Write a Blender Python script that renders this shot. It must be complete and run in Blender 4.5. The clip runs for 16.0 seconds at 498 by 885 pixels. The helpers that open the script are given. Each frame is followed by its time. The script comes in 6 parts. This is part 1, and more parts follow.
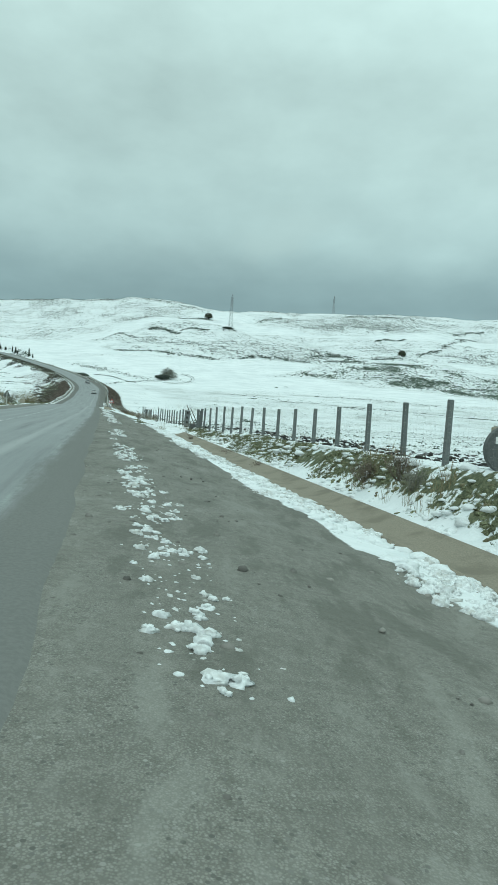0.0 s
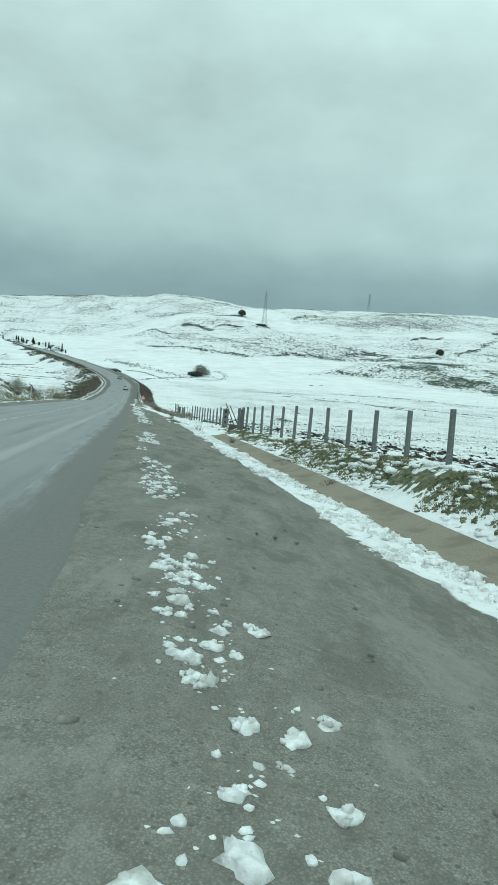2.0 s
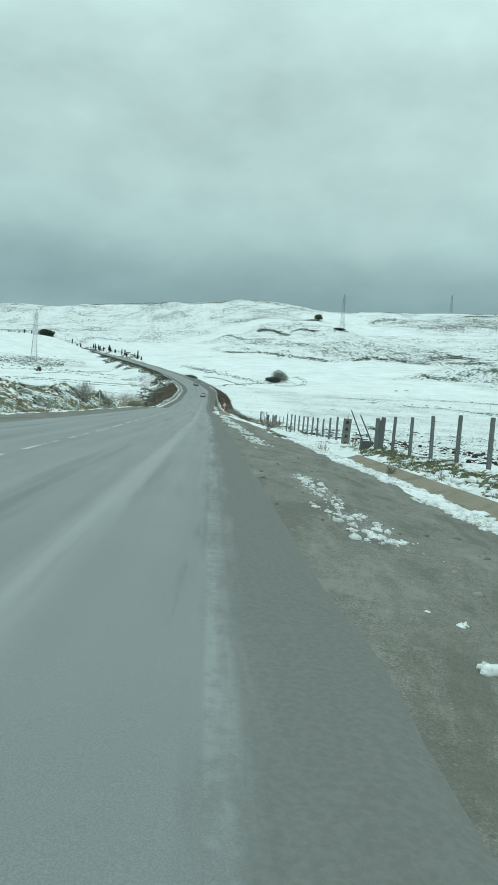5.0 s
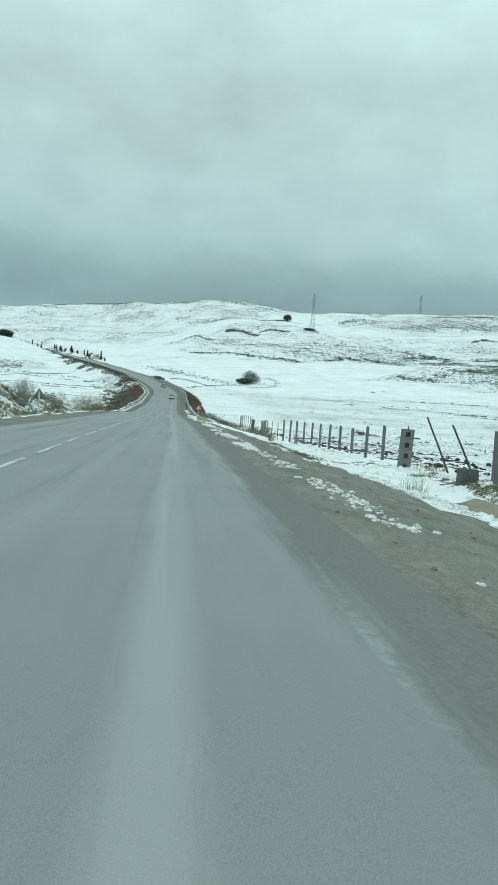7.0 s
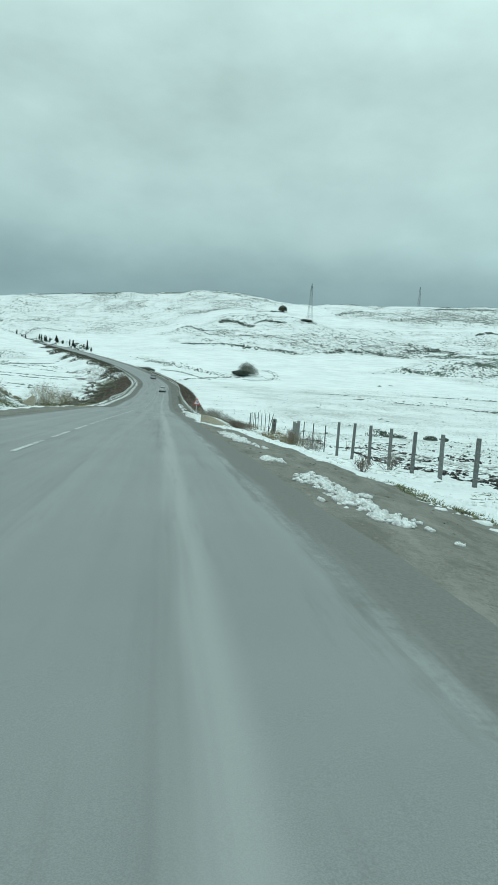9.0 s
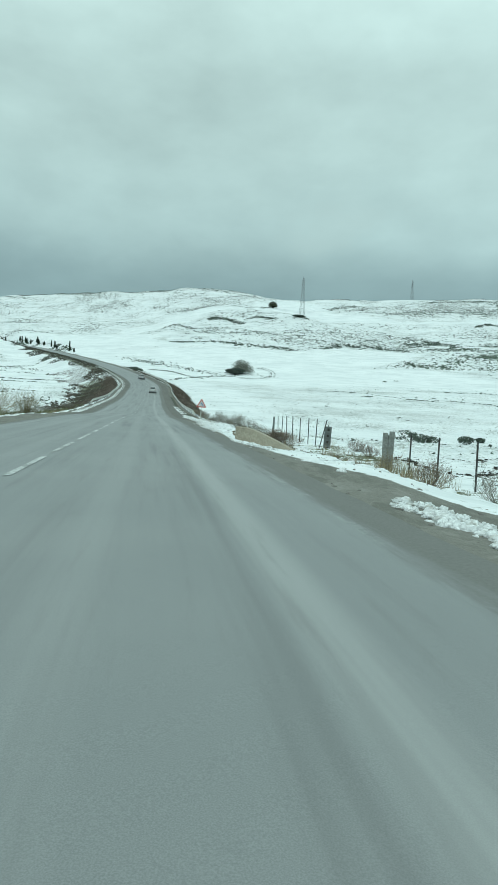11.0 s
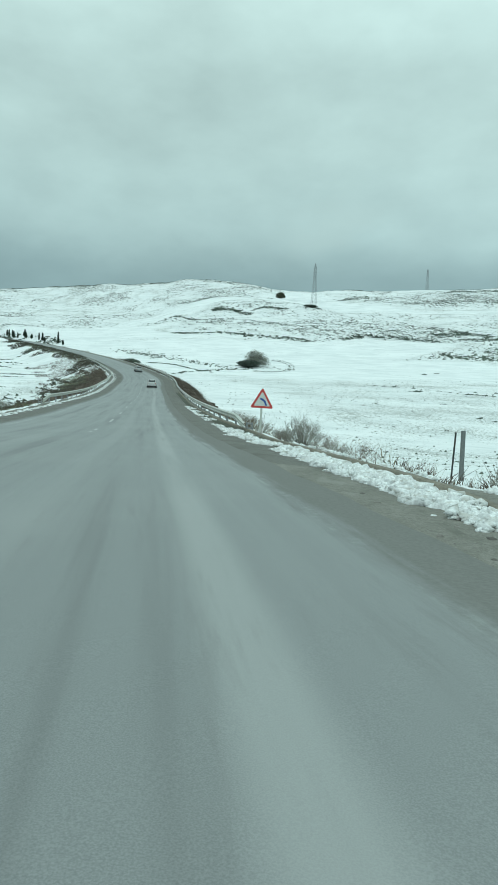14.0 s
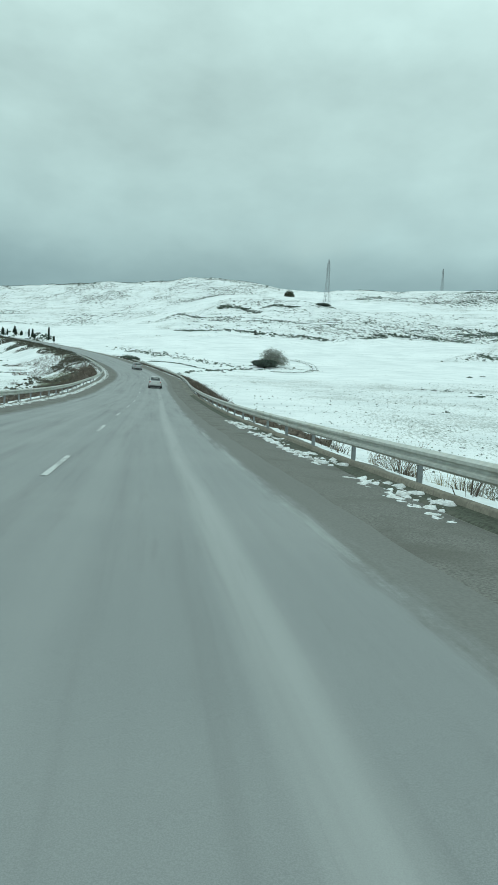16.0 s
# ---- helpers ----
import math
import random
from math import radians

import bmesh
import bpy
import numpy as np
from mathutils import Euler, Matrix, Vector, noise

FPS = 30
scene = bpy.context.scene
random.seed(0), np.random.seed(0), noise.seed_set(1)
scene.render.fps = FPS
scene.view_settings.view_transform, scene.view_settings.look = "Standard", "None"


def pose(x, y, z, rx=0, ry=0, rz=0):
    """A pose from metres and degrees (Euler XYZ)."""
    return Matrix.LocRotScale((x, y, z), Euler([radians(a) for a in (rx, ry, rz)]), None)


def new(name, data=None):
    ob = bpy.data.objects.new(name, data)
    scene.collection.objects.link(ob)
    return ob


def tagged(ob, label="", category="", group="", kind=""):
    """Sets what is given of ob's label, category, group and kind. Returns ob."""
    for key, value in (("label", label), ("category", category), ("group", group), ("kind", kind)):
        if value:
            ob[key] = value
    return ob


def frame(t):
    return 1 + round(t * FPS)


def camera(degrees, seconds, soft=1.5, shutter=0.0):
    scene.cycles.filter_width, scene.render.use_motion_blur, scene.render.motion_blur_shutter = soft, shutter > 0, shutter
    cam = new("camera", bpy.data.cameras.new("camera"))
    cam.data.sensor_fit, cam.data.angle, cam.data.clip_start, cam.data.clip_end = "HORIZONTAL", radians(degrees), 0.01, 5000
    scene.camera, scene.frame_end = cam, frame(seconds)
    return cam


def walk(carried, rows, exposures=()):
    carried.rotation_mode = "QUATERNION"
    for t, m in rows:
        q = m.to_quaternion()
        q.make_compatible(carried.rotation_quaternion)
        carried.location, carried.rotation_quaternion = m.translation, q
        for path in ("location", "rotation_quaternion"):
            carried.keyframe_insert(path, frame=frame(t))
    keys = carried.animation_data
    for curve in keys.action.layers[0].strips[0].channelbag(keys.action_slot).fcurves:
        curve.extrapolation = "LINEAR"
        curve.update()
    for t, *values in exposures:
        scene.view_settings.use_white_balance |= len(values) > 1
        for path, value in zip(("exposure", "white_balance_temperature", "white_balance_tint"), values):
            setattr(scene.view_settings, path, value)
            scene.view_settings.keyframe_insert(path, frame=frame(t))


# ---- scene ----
cam = camera(39.84, 16.0, soft=1.2)
# seconds, x, y, z, yaw, pitch, lean to the left
PATH = [
    (0.0, 0.0, 0.00, 1.200, 0.00, -1.94, 3.78),
    (0.5, -0.20, 1.48, 1.236, 0.65, -2.02, 3.73),
    (1.0, -0.53, 3.17, 1.263, 1.26, -2.13, 4.07),
    (1.5, -0.94, 5.10, 1.282, 1.83, -2.20, 4.64),
    (2.0, -1.34, 7.13, 1.290, 2.53, -2.29, 4.54),
    (2.5, -1.84, 9.18, 1.299, 3.33, -2.23, 4.80),
    (3.0, -2.46, 11.34, 1.320, 4.46, -2.17, 4.82),
    (3.5, -3.18, 13.73, 1.349, 5.73, -2.23, 4.65),
    (4.0, -4.03, 16.32, 1.370, 6.89, -2.37, 4.61),
    (4.5, -4.98, 19.11, 1.354, 7.92, -2.35, 4.52),
    (5.0, -5.96, 22.08, 1.350, 8.60, -2.20, 4.33),
    (5.2, -6.35, 23.36, 1.351, 8.60, -2.11, 4.62),
    (7.3, -11.25, 41.38, 1.602, 5.29, -1.80, 4.32),
    (7.5, -11.79, 43.50, 1.638, 5.09, -1.97, 4.61),
    (8.0, -12.95, 49.35, 1.745, 4.88, -2.15, 4.30),
    (8.5, -14.25, 55.10, 1.825, 4.86, -2.24, 4.22),
    (9.0, -15.56, 61.05, 1.879, 4.99, -2.22, 4.30),
    (9.2, -16.15, 63.10, 1.896, 5.10, -2.25, 4.35),
    (11.3, -21.48, 84.98, 2.165, 4.02, -2.17, 2.80),
    (11.5, -21.94, 87.46, 2.175, 4.11, -2.18, 2.82),
    (12.0, -23.25, 93.93, 2.212, 4.03, -2.27, 2.70),
    (12.5, -24.60, 100.60, 2.296, 4.07, -2.42, 2.46),
    (13.0, -26.18, 106.92, 2.366, 4.02, -2.55, 2.58),
    (13.5, -27.70, 114.12, 2.434, 4.05, -2.50, 2.44),
    (14.0, -29.28, 121.57, 2.507, 4.07, -2.33, 2.50),
    (14.5, -30.96, 129.20, 2.630, 4.20, -2.23, 2.59),
    (15.0, -32.71, 137.18, 2.801, 4.17, -2.16, 3.08),
    (15.5, -34.70, 145.37, 2.986, 4.12, -2.05, 3.21),
    (16.0, -36.72, 153.80, 3.182, 4.03, -1.96, 3.00),
]
walk(cam, [(t, pose(x, y, z, 90 + pitch, 0, yaw) @ pose(0, 0, 0, 0, 0, lean)) for t, x, y, z, yaw, pitch, lean in PATH], [(0, 0.025, 5645, 4.2), (16, 0.025, 5645, 4.2)])

# ---------------------------------------------------------------- node helpers


def link(nt, a, b):
    nt.links.new(a, b)


def feed(nt, socket, value):
    if isinstance(value, bpy.types.NodeSocket):
        nt.links.new(value, socket)
    elif isinstance(value, tuple) and len(value) == 3 and socket.type == "RGBA":
        socket.default_value = (*value, 1)
    else:
        socket.default_value = value


def n_noise(nt, scale, detail=3.0, vec=None, rough=0.55):
    n = nt.nodes.new("ShaderNodeTexNoise")
    n.inputs["Scale"].default_value = scale
    n.inputs["Detail"].default_value = detail
    n.inputs["Roughness"].default_value = rough
    if vec is not None:
        link(nt, vec, n.inputs["Vector"])
    return n.outputs["Fac"]


def n_math(nt, op, a, b=0.0, clamp=False):
    n = nt.nodes.new("ShaderNodeMath")
    n.operation, n.use_clamp = op, clamp
    feed(nt, n.inputs[0], a)
    feed(nt, n.inputs[1], b)
    return n.outputs[0]


def n_mix(nt, fac, a, b, blend="MIX"):
    n = nt.nodes.new("ShaderNodeMix")
    n.data_type, n.blend_type = "RGBA", blend
    feed(nt, n.inputs[0], fac)
    feed(nt, n.inputs[6], a)
    feed(nt, n.inputs[7], b)
    return n.outputs[2]


def n_step(nt, value, low, high):
    n = nt.nodes.new("ShaderNodeMapRange")
    n.interpolation_type = "SMOOTHSTEP"
    feed(nt, n.inputs["Value"], value)
    feed(nt, n.inputs["From Min"], low)
    feed(nt, n.inputs["From Max"], high)
    return n.outputs[0]


def n_ramp(nt, fac, stops):
    n = nt.nodes.new("ShaderNodeValToRGB")
    feed(nt, n.inputs[0], fac)
    e = n.color_ramp.elements
    while len(e) < len(stops):
        e.new(0.5)
    for el, (p, c) in zip(e, stops):
        el.position, el.color = p, (*c, 1)
    return n.outputs[0]


def n_cells(nt, scale, vec):
    """Loose stones: a random number for each and the distance from its middle."""
    n = nt.nodes.new("ShaderNodeTexVoronoi")
    n.inputs["Scale"].default_value = scale
    link(nt, vec, n.inputs["Vector"])
    return n.outputs["Color"], n.outputs["Distance"]


def n_coord(nt, which="Object", scale=(1, 1, 1)):
    c = nt.nodes.new("ShaderNodeTexCoord")
    m = nt.nodes.new("ShaderNodeMapping")
    m.inputs["Scale"].default_value = scale
    link(nt, c.outputs[which], m.inputs["Vector"])
    return m.outputs[0]


def n_position(nt, scale=(1, 1, 1)):
    c = nt.nodes.new("ShaderNodeNewGeometry")
    m = nt.nodes.new("ShaderNodeMapping")
    m.inputs["Scale"].default_value = scale
    link(nt, c.outputs["Position"], m.inputs["Vector"])
    return m.outputs[0]


def n_bump(nt, height, strength, distance, bsdf):
    b = nt.nodes.new("ShaderNodeBump")
    b.inputs["Strength"].default_value = strength
    b.inputs["Distance"].default_value = distance
    link(nt, height, b.inputs["Height"])
    link(nt, b.outputs[0], bsdf.inputs["Normal"])


def fresh(name):
    m = bpy.data.materials.new(name)
    m.use_nodes = True
    return m, m.node_tree, m.node_tree.nodes["Principled BSDF"]


def surface(name, base, rough=0.7, fine=8.0, coarse=0.8, vary=0.3, bump=0.3, metal=0.0, stain=None, island=0.0, each=0.0):
    """A surface of one base colour with grain, blotches, relief and, if wanted, stains and a tone for each piece."""
    m, nt, b = fresh(name)
    v = n_coord(nt, "Object")
    f1, f2 = n_noise(nt, fine, 4, v), n_noise(nt, coarse, 3, v)
    dark = tuple(c * (1 - vary) for c in base)
    light = tuple(min(1, c * (1 + vary)) for c in base)
    col = n_mix(nt, n_step(nt, f1, 0.3, 0.7), dark, light)
    if stain:
        col = n_mix(nt, n_math(nt, "MULTIPLY", n_step(nt, f2, 0.48, 0.68), 0.75), col, stain)
    if island or each:
        if island:
            r = nt.nodes.new("ShaderNodeNewGeometry").outputs["Random Per Island"]
        else:
            r = nt.nodes.new("ShaderNodeObjectInfo").outputs["Random"]
        amount = island or each
        k = n_math(nt, "MULTIPLY_ADD", r, 2 * amount)
        k.node.inputs[2].default_value = 1 - amount
        col = n_mix(nt, 1.0, col, k, "MULTIPLY")
    link(nt, col, b.inputs["Base Color"])
    rr = n_math(nt, "MULTIPLY_ADD", f2, 0.2)
    rr.node.inputs[2].default_value = max(0.03, rough - 0.1)
    link(nt, rr, b.inputs["Roughness"])
    b.inputs["Metallic"].default_value = metal
    if rough >= 0.8:
        b.inputs["Specular IOR Level"].default_value = 0.18
    if bump:
        n_bump(nt, f1, bump, 0.02, b)
    return m


# ---------------------------------------------------------------- sky and light
world = bpy.data.worlds.new("overcast_sky")
scene.world = world
world.use_nodes = True
wt = world.node_tree
wback = wt.nodes["Background"]
SUN_HIGH, SUN_TURN = 48.0, 200.0
wsky = wt.nodes.new("ShaderNodeTexSky")
wsky.sky_type, wsky.sun_disc = "NISHITA", False
wsky.sun_elevation, wsky.sun_rotation = radians(SUN_HIGH), radians(SUN_TURN)
wdir = wt.nodes.new("ShaderNodeTexCoord").outputs["Generated"]
wsep = wt.nodes.new("ShaderNodeSeparateXYZ")
link(wt, wdir, wsep.inputs[0])
wheight = wsep.outputs[2]
# layers of cloud, drawn out sideways as they are seen at a low angle
wmap = wt.nodes.new("ShaderNodeMapping")
wmap.inputs["Scale"].default_value = (1.0, 1.0, 1.9)
wmap.inputs["Location"].default_value = (3.1, 0.4, 0.2)
link(wt, wdir, wmap.inputs["Vector"])
wbig = n_noise(wt, 2.6, 5, wmap.outputs[0], 0.5)
wfine = n_noise(wt, 9.0, 5, wmap.outputs[0], 0.55)
wlift = n_math(wt, "MULTIPLY_ADD", n_math(wt, "SUBTRACT", wbig, 0.5), 0.13)
link(wt, wheight, wlift.node.inputs[2])
wcloud = n_ramp(wt, wlift, [(0.0, (0.37, 0.48, 0.445)), (0.095, (0.352, 0.458, 0.422)), (0.155, (0.286, 0.38, 0.347)), (0.20, (0.316, 0.412, 0.372)), (0.26, (0.422, 0.528, 0.464)), (0.36, (0.54, 0.654, 0.563)), (0.52, (0.68, 0.812, 0.694)), (0.8, (0.76, 0.90, 0.775)), (1.0, (0.82, 0.92, 0.805))])
wtone = n_math(wt, "MULTIPLY_ADD", n_math(wt, "SUBTRACT", n_math(wt, "ADD", n_math(wt, "MULTIPLY", wbig, 0.7), n_math(wt, "MULTIPLY", wfine, 0.3)), 0.5), 0.85)
wside = n_math(wt, "ADD", n_math(wt, "MULTIPLY", wsep.outputs[0], 0.20), 1.01)
# the cover thins out to the west, past a darker bank
wside = n_math(wt, "ADD", wside, n_math(wt, "MULTIPLY", n_math(wt, "SUBTRACT", 1.0, n_step(wt, wsep.outputs[0], -0.52, -0.30)), 0.13))
wside = n_math(wt, "SUBTRACT", wside, n_math(wt, "MULTIPLY", n_math(wt, "MULTIPLY", n_step(wt, wsep.outputs[0], -0.32, -0.18), n_math(wt, "SUBTRACT", 1.0, n_step(wt, wsep.outputs[0], -0.06, 0.08))), 0.05))
link(wt, wside, wtone.node.inputs[2])
wcloud = n_mix(wt, 1.0, wcloud, wtone, "MULTIPLY")
# a paler bank of cloud hangs over the ridge
waway = wt.nodes.new("ShaderNodeVectorMath")
waway.operation = "SUBTRACT"
link(wt, wdir, waway.inputs[0])
waway.inputs[1].default_value = (0.037, 0.964, 0.262)
wsquash = wt.nodes.new("ShaderNodeVectorMath")
wsquash.operation = "MULTIPLY"
link(wt, waway.outputs[0], wsquash.inputs[0])
wsquash.inputs[1].default_value = (11.0, 3.0, 24.0)
wlong = wt.nodes.new("ShaderNodeVectorMath")
wlong.operation = "LENGTH"
link(wt, wsquash.outputs[0], wlong.inputs[0])
wpuff = n_math(wt, "SUBTRACT", 1.0, n_step(wt, n_math(wt, "ADD", wlong.outputs["Value"], n_math(wt, "MULTIPLY", n_math(wt, "SUBTRACT", wfine, 0.5), 2.4)), 0.25, 1.0))
wcloud = n_mix(wt, n_math(wt, "MULTIPLY", wpuff, 0.36), wcloud, (0.53, 0.635, 0.545))
wclear = n_mix(wt, 1.0, wsky.outputs[0], (0.1, 0.1, 0.1), "MULTIPLY")
link(wt, n_mix(wt, 0.96, wclear, wcloud), wback.inputs["Color"])
wback.inputs["Strength"].default_value = 1.0

sun = new("sun", bpy.data.lights.new("sun", "SUN"))
sun.data.energy, sun.data.angle, sun.data.color = 0.6, radians(25), (1.0, 0.985, 0.90)
sun.matrix_world = pose(0, 0, 200, 90 - SUN_HIGH, 0, 180 - SUN_TURN)

# ---------------------------------------------------------------- the lie of the land


def curve_through(ks, vs, q):
    """A smooth curve through a few knots; it goes straight on past the ends."""
    ks, vs, q = np.array(ks, float), np.array(vs, float), np.asarray(q, float)
    slope = np.gradient(vs, ks)
    j = np.clip(np.searchsorted(ks, q) - 1, 0, len(ks) - 2)
    h = ks[j + 1] - ks[j]
    t = np.clip((q - ks[j]) / h, 0, 1)
    a, b, c, d = vs[j], vs[j + 1], slope[j] * h, slope[j + 1] * h
    r = a * (1 + 2 * t) * (1 - t) ** 2 + c * t * (1 - t) ** 2 + b * t * t * (3 - 2 * t) + d * t * t * (t - 1)
    return r + np.where(q < ks[0], (q - ks[0]) * slope[0], 0) + np.where(q > ks[-1], (q - ks[-1]) * slope[-1], 0)


ROAD_Y = (20, 60, 100, 130, 150, 165, 180, 195, 210, 225, 240, 255, 272, 290, 310, 335, 365, 400, 450, 520, 600)
ROAD_X = (-8.97, -17.5, -26.37, -33.14, -37.54, -40.89, -44.22, -47.4, -50.54, -53.82, -57.14, -60.22, -64.55, -70.98, -79.96, -93.05, -110.65, -132.48, -164.59, -209.72, -260.93)
ROAD_Z = (0.17, 0.69, 1.3, 1.65, 1.76, 2.22, 2.84, 3.52, 4.33, 5.32, 6.56, 7.98, 9.77, 11.99, 14.72, 18.32, 22.44, 27.16, 33.64, 41.84, 51.77)
LAND_Y = (-60, 20, 60, 75, 100, 140, 180, 220, 260, 300, 340, 372, 420, 470, 530, 604, 705, 800, 950, 1300, 2000)
LAND_Z = (0.3, 0.2, -0.1, -0.15, -0.15, 0.55, -0.2, 1.0, 5.6, 10.2, 15.8, 20.0, 29.5, 42.0, 58.0, 79.5, 100.5, 123.0, 110.0, 60.0, 40.0)
# the same hillside west of the road, where it hangs lower
WEST_Z = (0.3, 0.2, 0.15, -0.15, 0.1, 0.45, 0.9, 2.2, 5.0, 9.5, 14.0, 17.5, 26.5, 34.5, 43.5, 55.0, 88.0, 123.0, 110.0, 60.0, 40.0)
RIDGE_X = (-700, -440, -370, -300, -230, -168, -110, -85, -62, -24, 29, 94, 160, 225, 290, 600)
RIDGE_Z = (-22, -12, -8, -3, 1.5, 5, 7, 5, 1.5, 0.5, 1.5, 4, 8, 7, 11, 14)


def road_x(y):
    y = np.asarray(y, float)
    return curve_through(ROAD_Y, ROAD_X, np.clip(y, -1e9, 640))


def road_z(y):
    return curve_through(ROAD_Y, ROAD_Z, np.clip(np.asarray(y, float), -40, 640))


def road_cos(y):
    s = (road_x(np.asarray(y, float) + 1) - road_x(np.asarray(y, float) - 1)) / 2
    return 1 / np.sqrt(1 + s * s)


def beside(y, d):
    """The plan place d metres to the right of the road's middle, level with y along it."""
    c = float(road_cos(y))
    s = math.sqrt(max(0, 1 - c * c))
    return float(road_x(y)) + d * c, y + d * s


def lattice(ix, iy, seed):
    h = (ix.astype(np.int64) * 374761393 + iy.astype(np.int64) * 668265263 + seed * 974711) & 0x7FFFFFFF
    h = ((h ^ (h >> 13)) * 1274126177) & 0x7FFFFFFF
    return ((h ^ (h >> 16)) & 0xFFFF) / 65535.0


def grain(x, y, size, seed=0):
    """Smooth random numbers from 0 to 1, about size metres across."""
    x, y = np.asarray(x, float) / size, np.asarray(y, float) / size
    ix, iy = np.floor(x), np.floor(y)
    fx, fy = x - ix, y - iy
    fx, fy = fx * fx * (3 - 2 * fx), fy * fy * (3 - 2 * fy)
    a, b = lattice(ix, iy, seed), lattice(ix + 1, iy, seed)
    c, d = lattice(ix, iy + 1, seed), lattice(ix + 1, iy + 1, seed)
    return (a * (1 - fx) + b * fx) * (1 - fy) + (c * (1 - fx) + d * fx) * fy


def ease(v, a, b):
    t = np.clip((np.asarray(v, float) - a) / (b - a), 0, 1)
    return t * t * (3 - 2 * t)


def open_land(x, y):
    z = curve_through(LAND_Y, LAND_Z, np.clip(y, -60, 2000))
    west = ease(-x, 70, 190)
    z = z * (1 - west) + west * curve_through(LAND_Y, WEST_Z, np.clip(y, -60, 2000))
    z = z + curve_through(RIDGE_X, RIDGE_Z, np.clip(x, -700, 600)) * ease(y, 560, 800)
    z = z + 13 * np.exp(-0.5 * (((x + 300) / 85) ** 2 + ((y - 440) / 60) ** 2))
    z = z + 5 * np.exp(-0.5 * (((x - 120) / 60) ** 2 + ((y - 455) / 45) ** 2))
    z = z - 1.6 * np.exp(-0.5 * (((x - 4) / 26) ** 2 + ((y - 206) / 22) ** 2))
    z = z + 6.5 * np.exp(-0.5 * (((x - 116) / 40) ** 2 + ((y - 728) / 27) ** 2))
    far = ease(y, 330, 520)
    z = z + far * (7 * (grain(x, y, 70, 3) - 0.5) + 3.2 * (grain(x, y, 24, 4) - 0.5) + 1.6 * (grain(x, y, 10, 5) - 0.5))
    z = z + ease(y, 120, 260) * 0.7 * (grain(x, y, 40, 6) - 0.5)
    return z


def across(x, y):
    """Signed distance from the road's middle, right side positive."""
    return (x - road_x(y)) * road_cos(y)


def ditch_d(y):
    return 10.65 + 0 * np.asarray(y, float)


DITCH_HALF = 0.74
VERGE_D = (4.0, 4.4, 5.4, 7.0, 8.2, 9.6, 10.6, 11.4, 12.2)
VERGE_Z = (-0.05, -0.07, -0.17, -0.44, -0.66, -0.86, -0.98, -0.98, -0.86)


def ground_z(x, y):
    x, y = np.asarray(x, float), np.asarray(y, float)
    d, zl = across(x, y), open_land(x, y)
    zr = road_z(y - np.clip(d, -25, 25) * np.sqrt(np.clip(1 - road_cos(y) ** 2, 0, 1)))
    edge = curve_through((0, 40, 68, 88, 97, 112, 119, 140, 160, 300), (7.2, 7.45, 7.75, 7.55, 5.8, 5.6, 6.6, 6.9, 6.95, 6.9), np.clip(y, 0, 300))
    drop = np.abs(zr - zl)
    wr, wl = 4.5 - 2.8 * ease(y, 104, 118) + 1.6 * drop, 4.0 + 1.9 * drop
    t = np.where(d > 0, ease(d, edge, edge + wr), ease(-d, 6.9, 6.9 + wl))
    t = np.maximum(t, ease(y, 612, 645))
    base = zr - 0.05 - 0.035 * np.clip(np.abs(d) - 4.0, 0, 4)
    z = base * (1 - t) + zl * t
    # up to the culvert the verge falls away to a ditch, then climbs to the bank that carries the fence
    falling = (1 - ease(y, 86, 98)) * ease(d, 4.0, 4.4)
    side = zr + curve_through(VERGE_D, VERGE_Z, np.clip(d, 4, 12.2))
    out = ease(d, 11.7, 13.1)
    side = side * (1 - out) + (zl + 0.16 * np.exp(-0.5 * ((d - 13.2) / 0.8) ** 2)) * out
    z = z * (1 - falling) + side * falling
    early = ease(y, -10, 5) * (1 - ease(y, 56, 62))
    z = z - early * 0.34 * (ease(d - ditch_d(y), -DITCH_HALF - 0.12, -DITCH_HALF + 0.14) - ease(d - ditch_d(y), DITCH_HALF - 0.14, DITCH_HALF + 0.12))
    off = np.clip(np.abs(d) - 5.5, 0, 1) * (1 - early * (1 - ease(np.abs(d - ditch_d(y)), 0.9, 1.4)))
    near = 1 - ease(y, 300, 450)
    z = z + off * near * (0.16 * (grain(x, y, 2.2, 7) - 0.5) + 0.10 * (grain(x, y, 0.7, 8) - 0.5))
    # rows of ploughed earth past the fence
    plough = ease(d, 13.6, 14.4) * (1 - ease(d, 21, 25)) * (1 - ease(y, 95, 130))
    z = z + plough * (0.07 * np.sin(d * 4.2 + 2 * grain(x, y, 4, 9)) + 0.3 * (grain(x, y, 0.8, 10) - 0.5))
    z = z - 0.75 * np.exp(-0.5 * (((x + 20.6) / 1.5) ** 2 + ((y - 109.8) / 3.0) ** 2))
    # a dirt bank on the other side of the road
    z = z + 2.7 * ease(-d, 7.5, 12.5) * (1 - ease(-d, 20, 34)) * ease(y, 40, 75) * (1 - ease(y, 112, 132)) * (0.55 + 0.45 * grain(x, y, 6, 12) + 0.35 * grain(x, y, 1.8, 11))
    return z


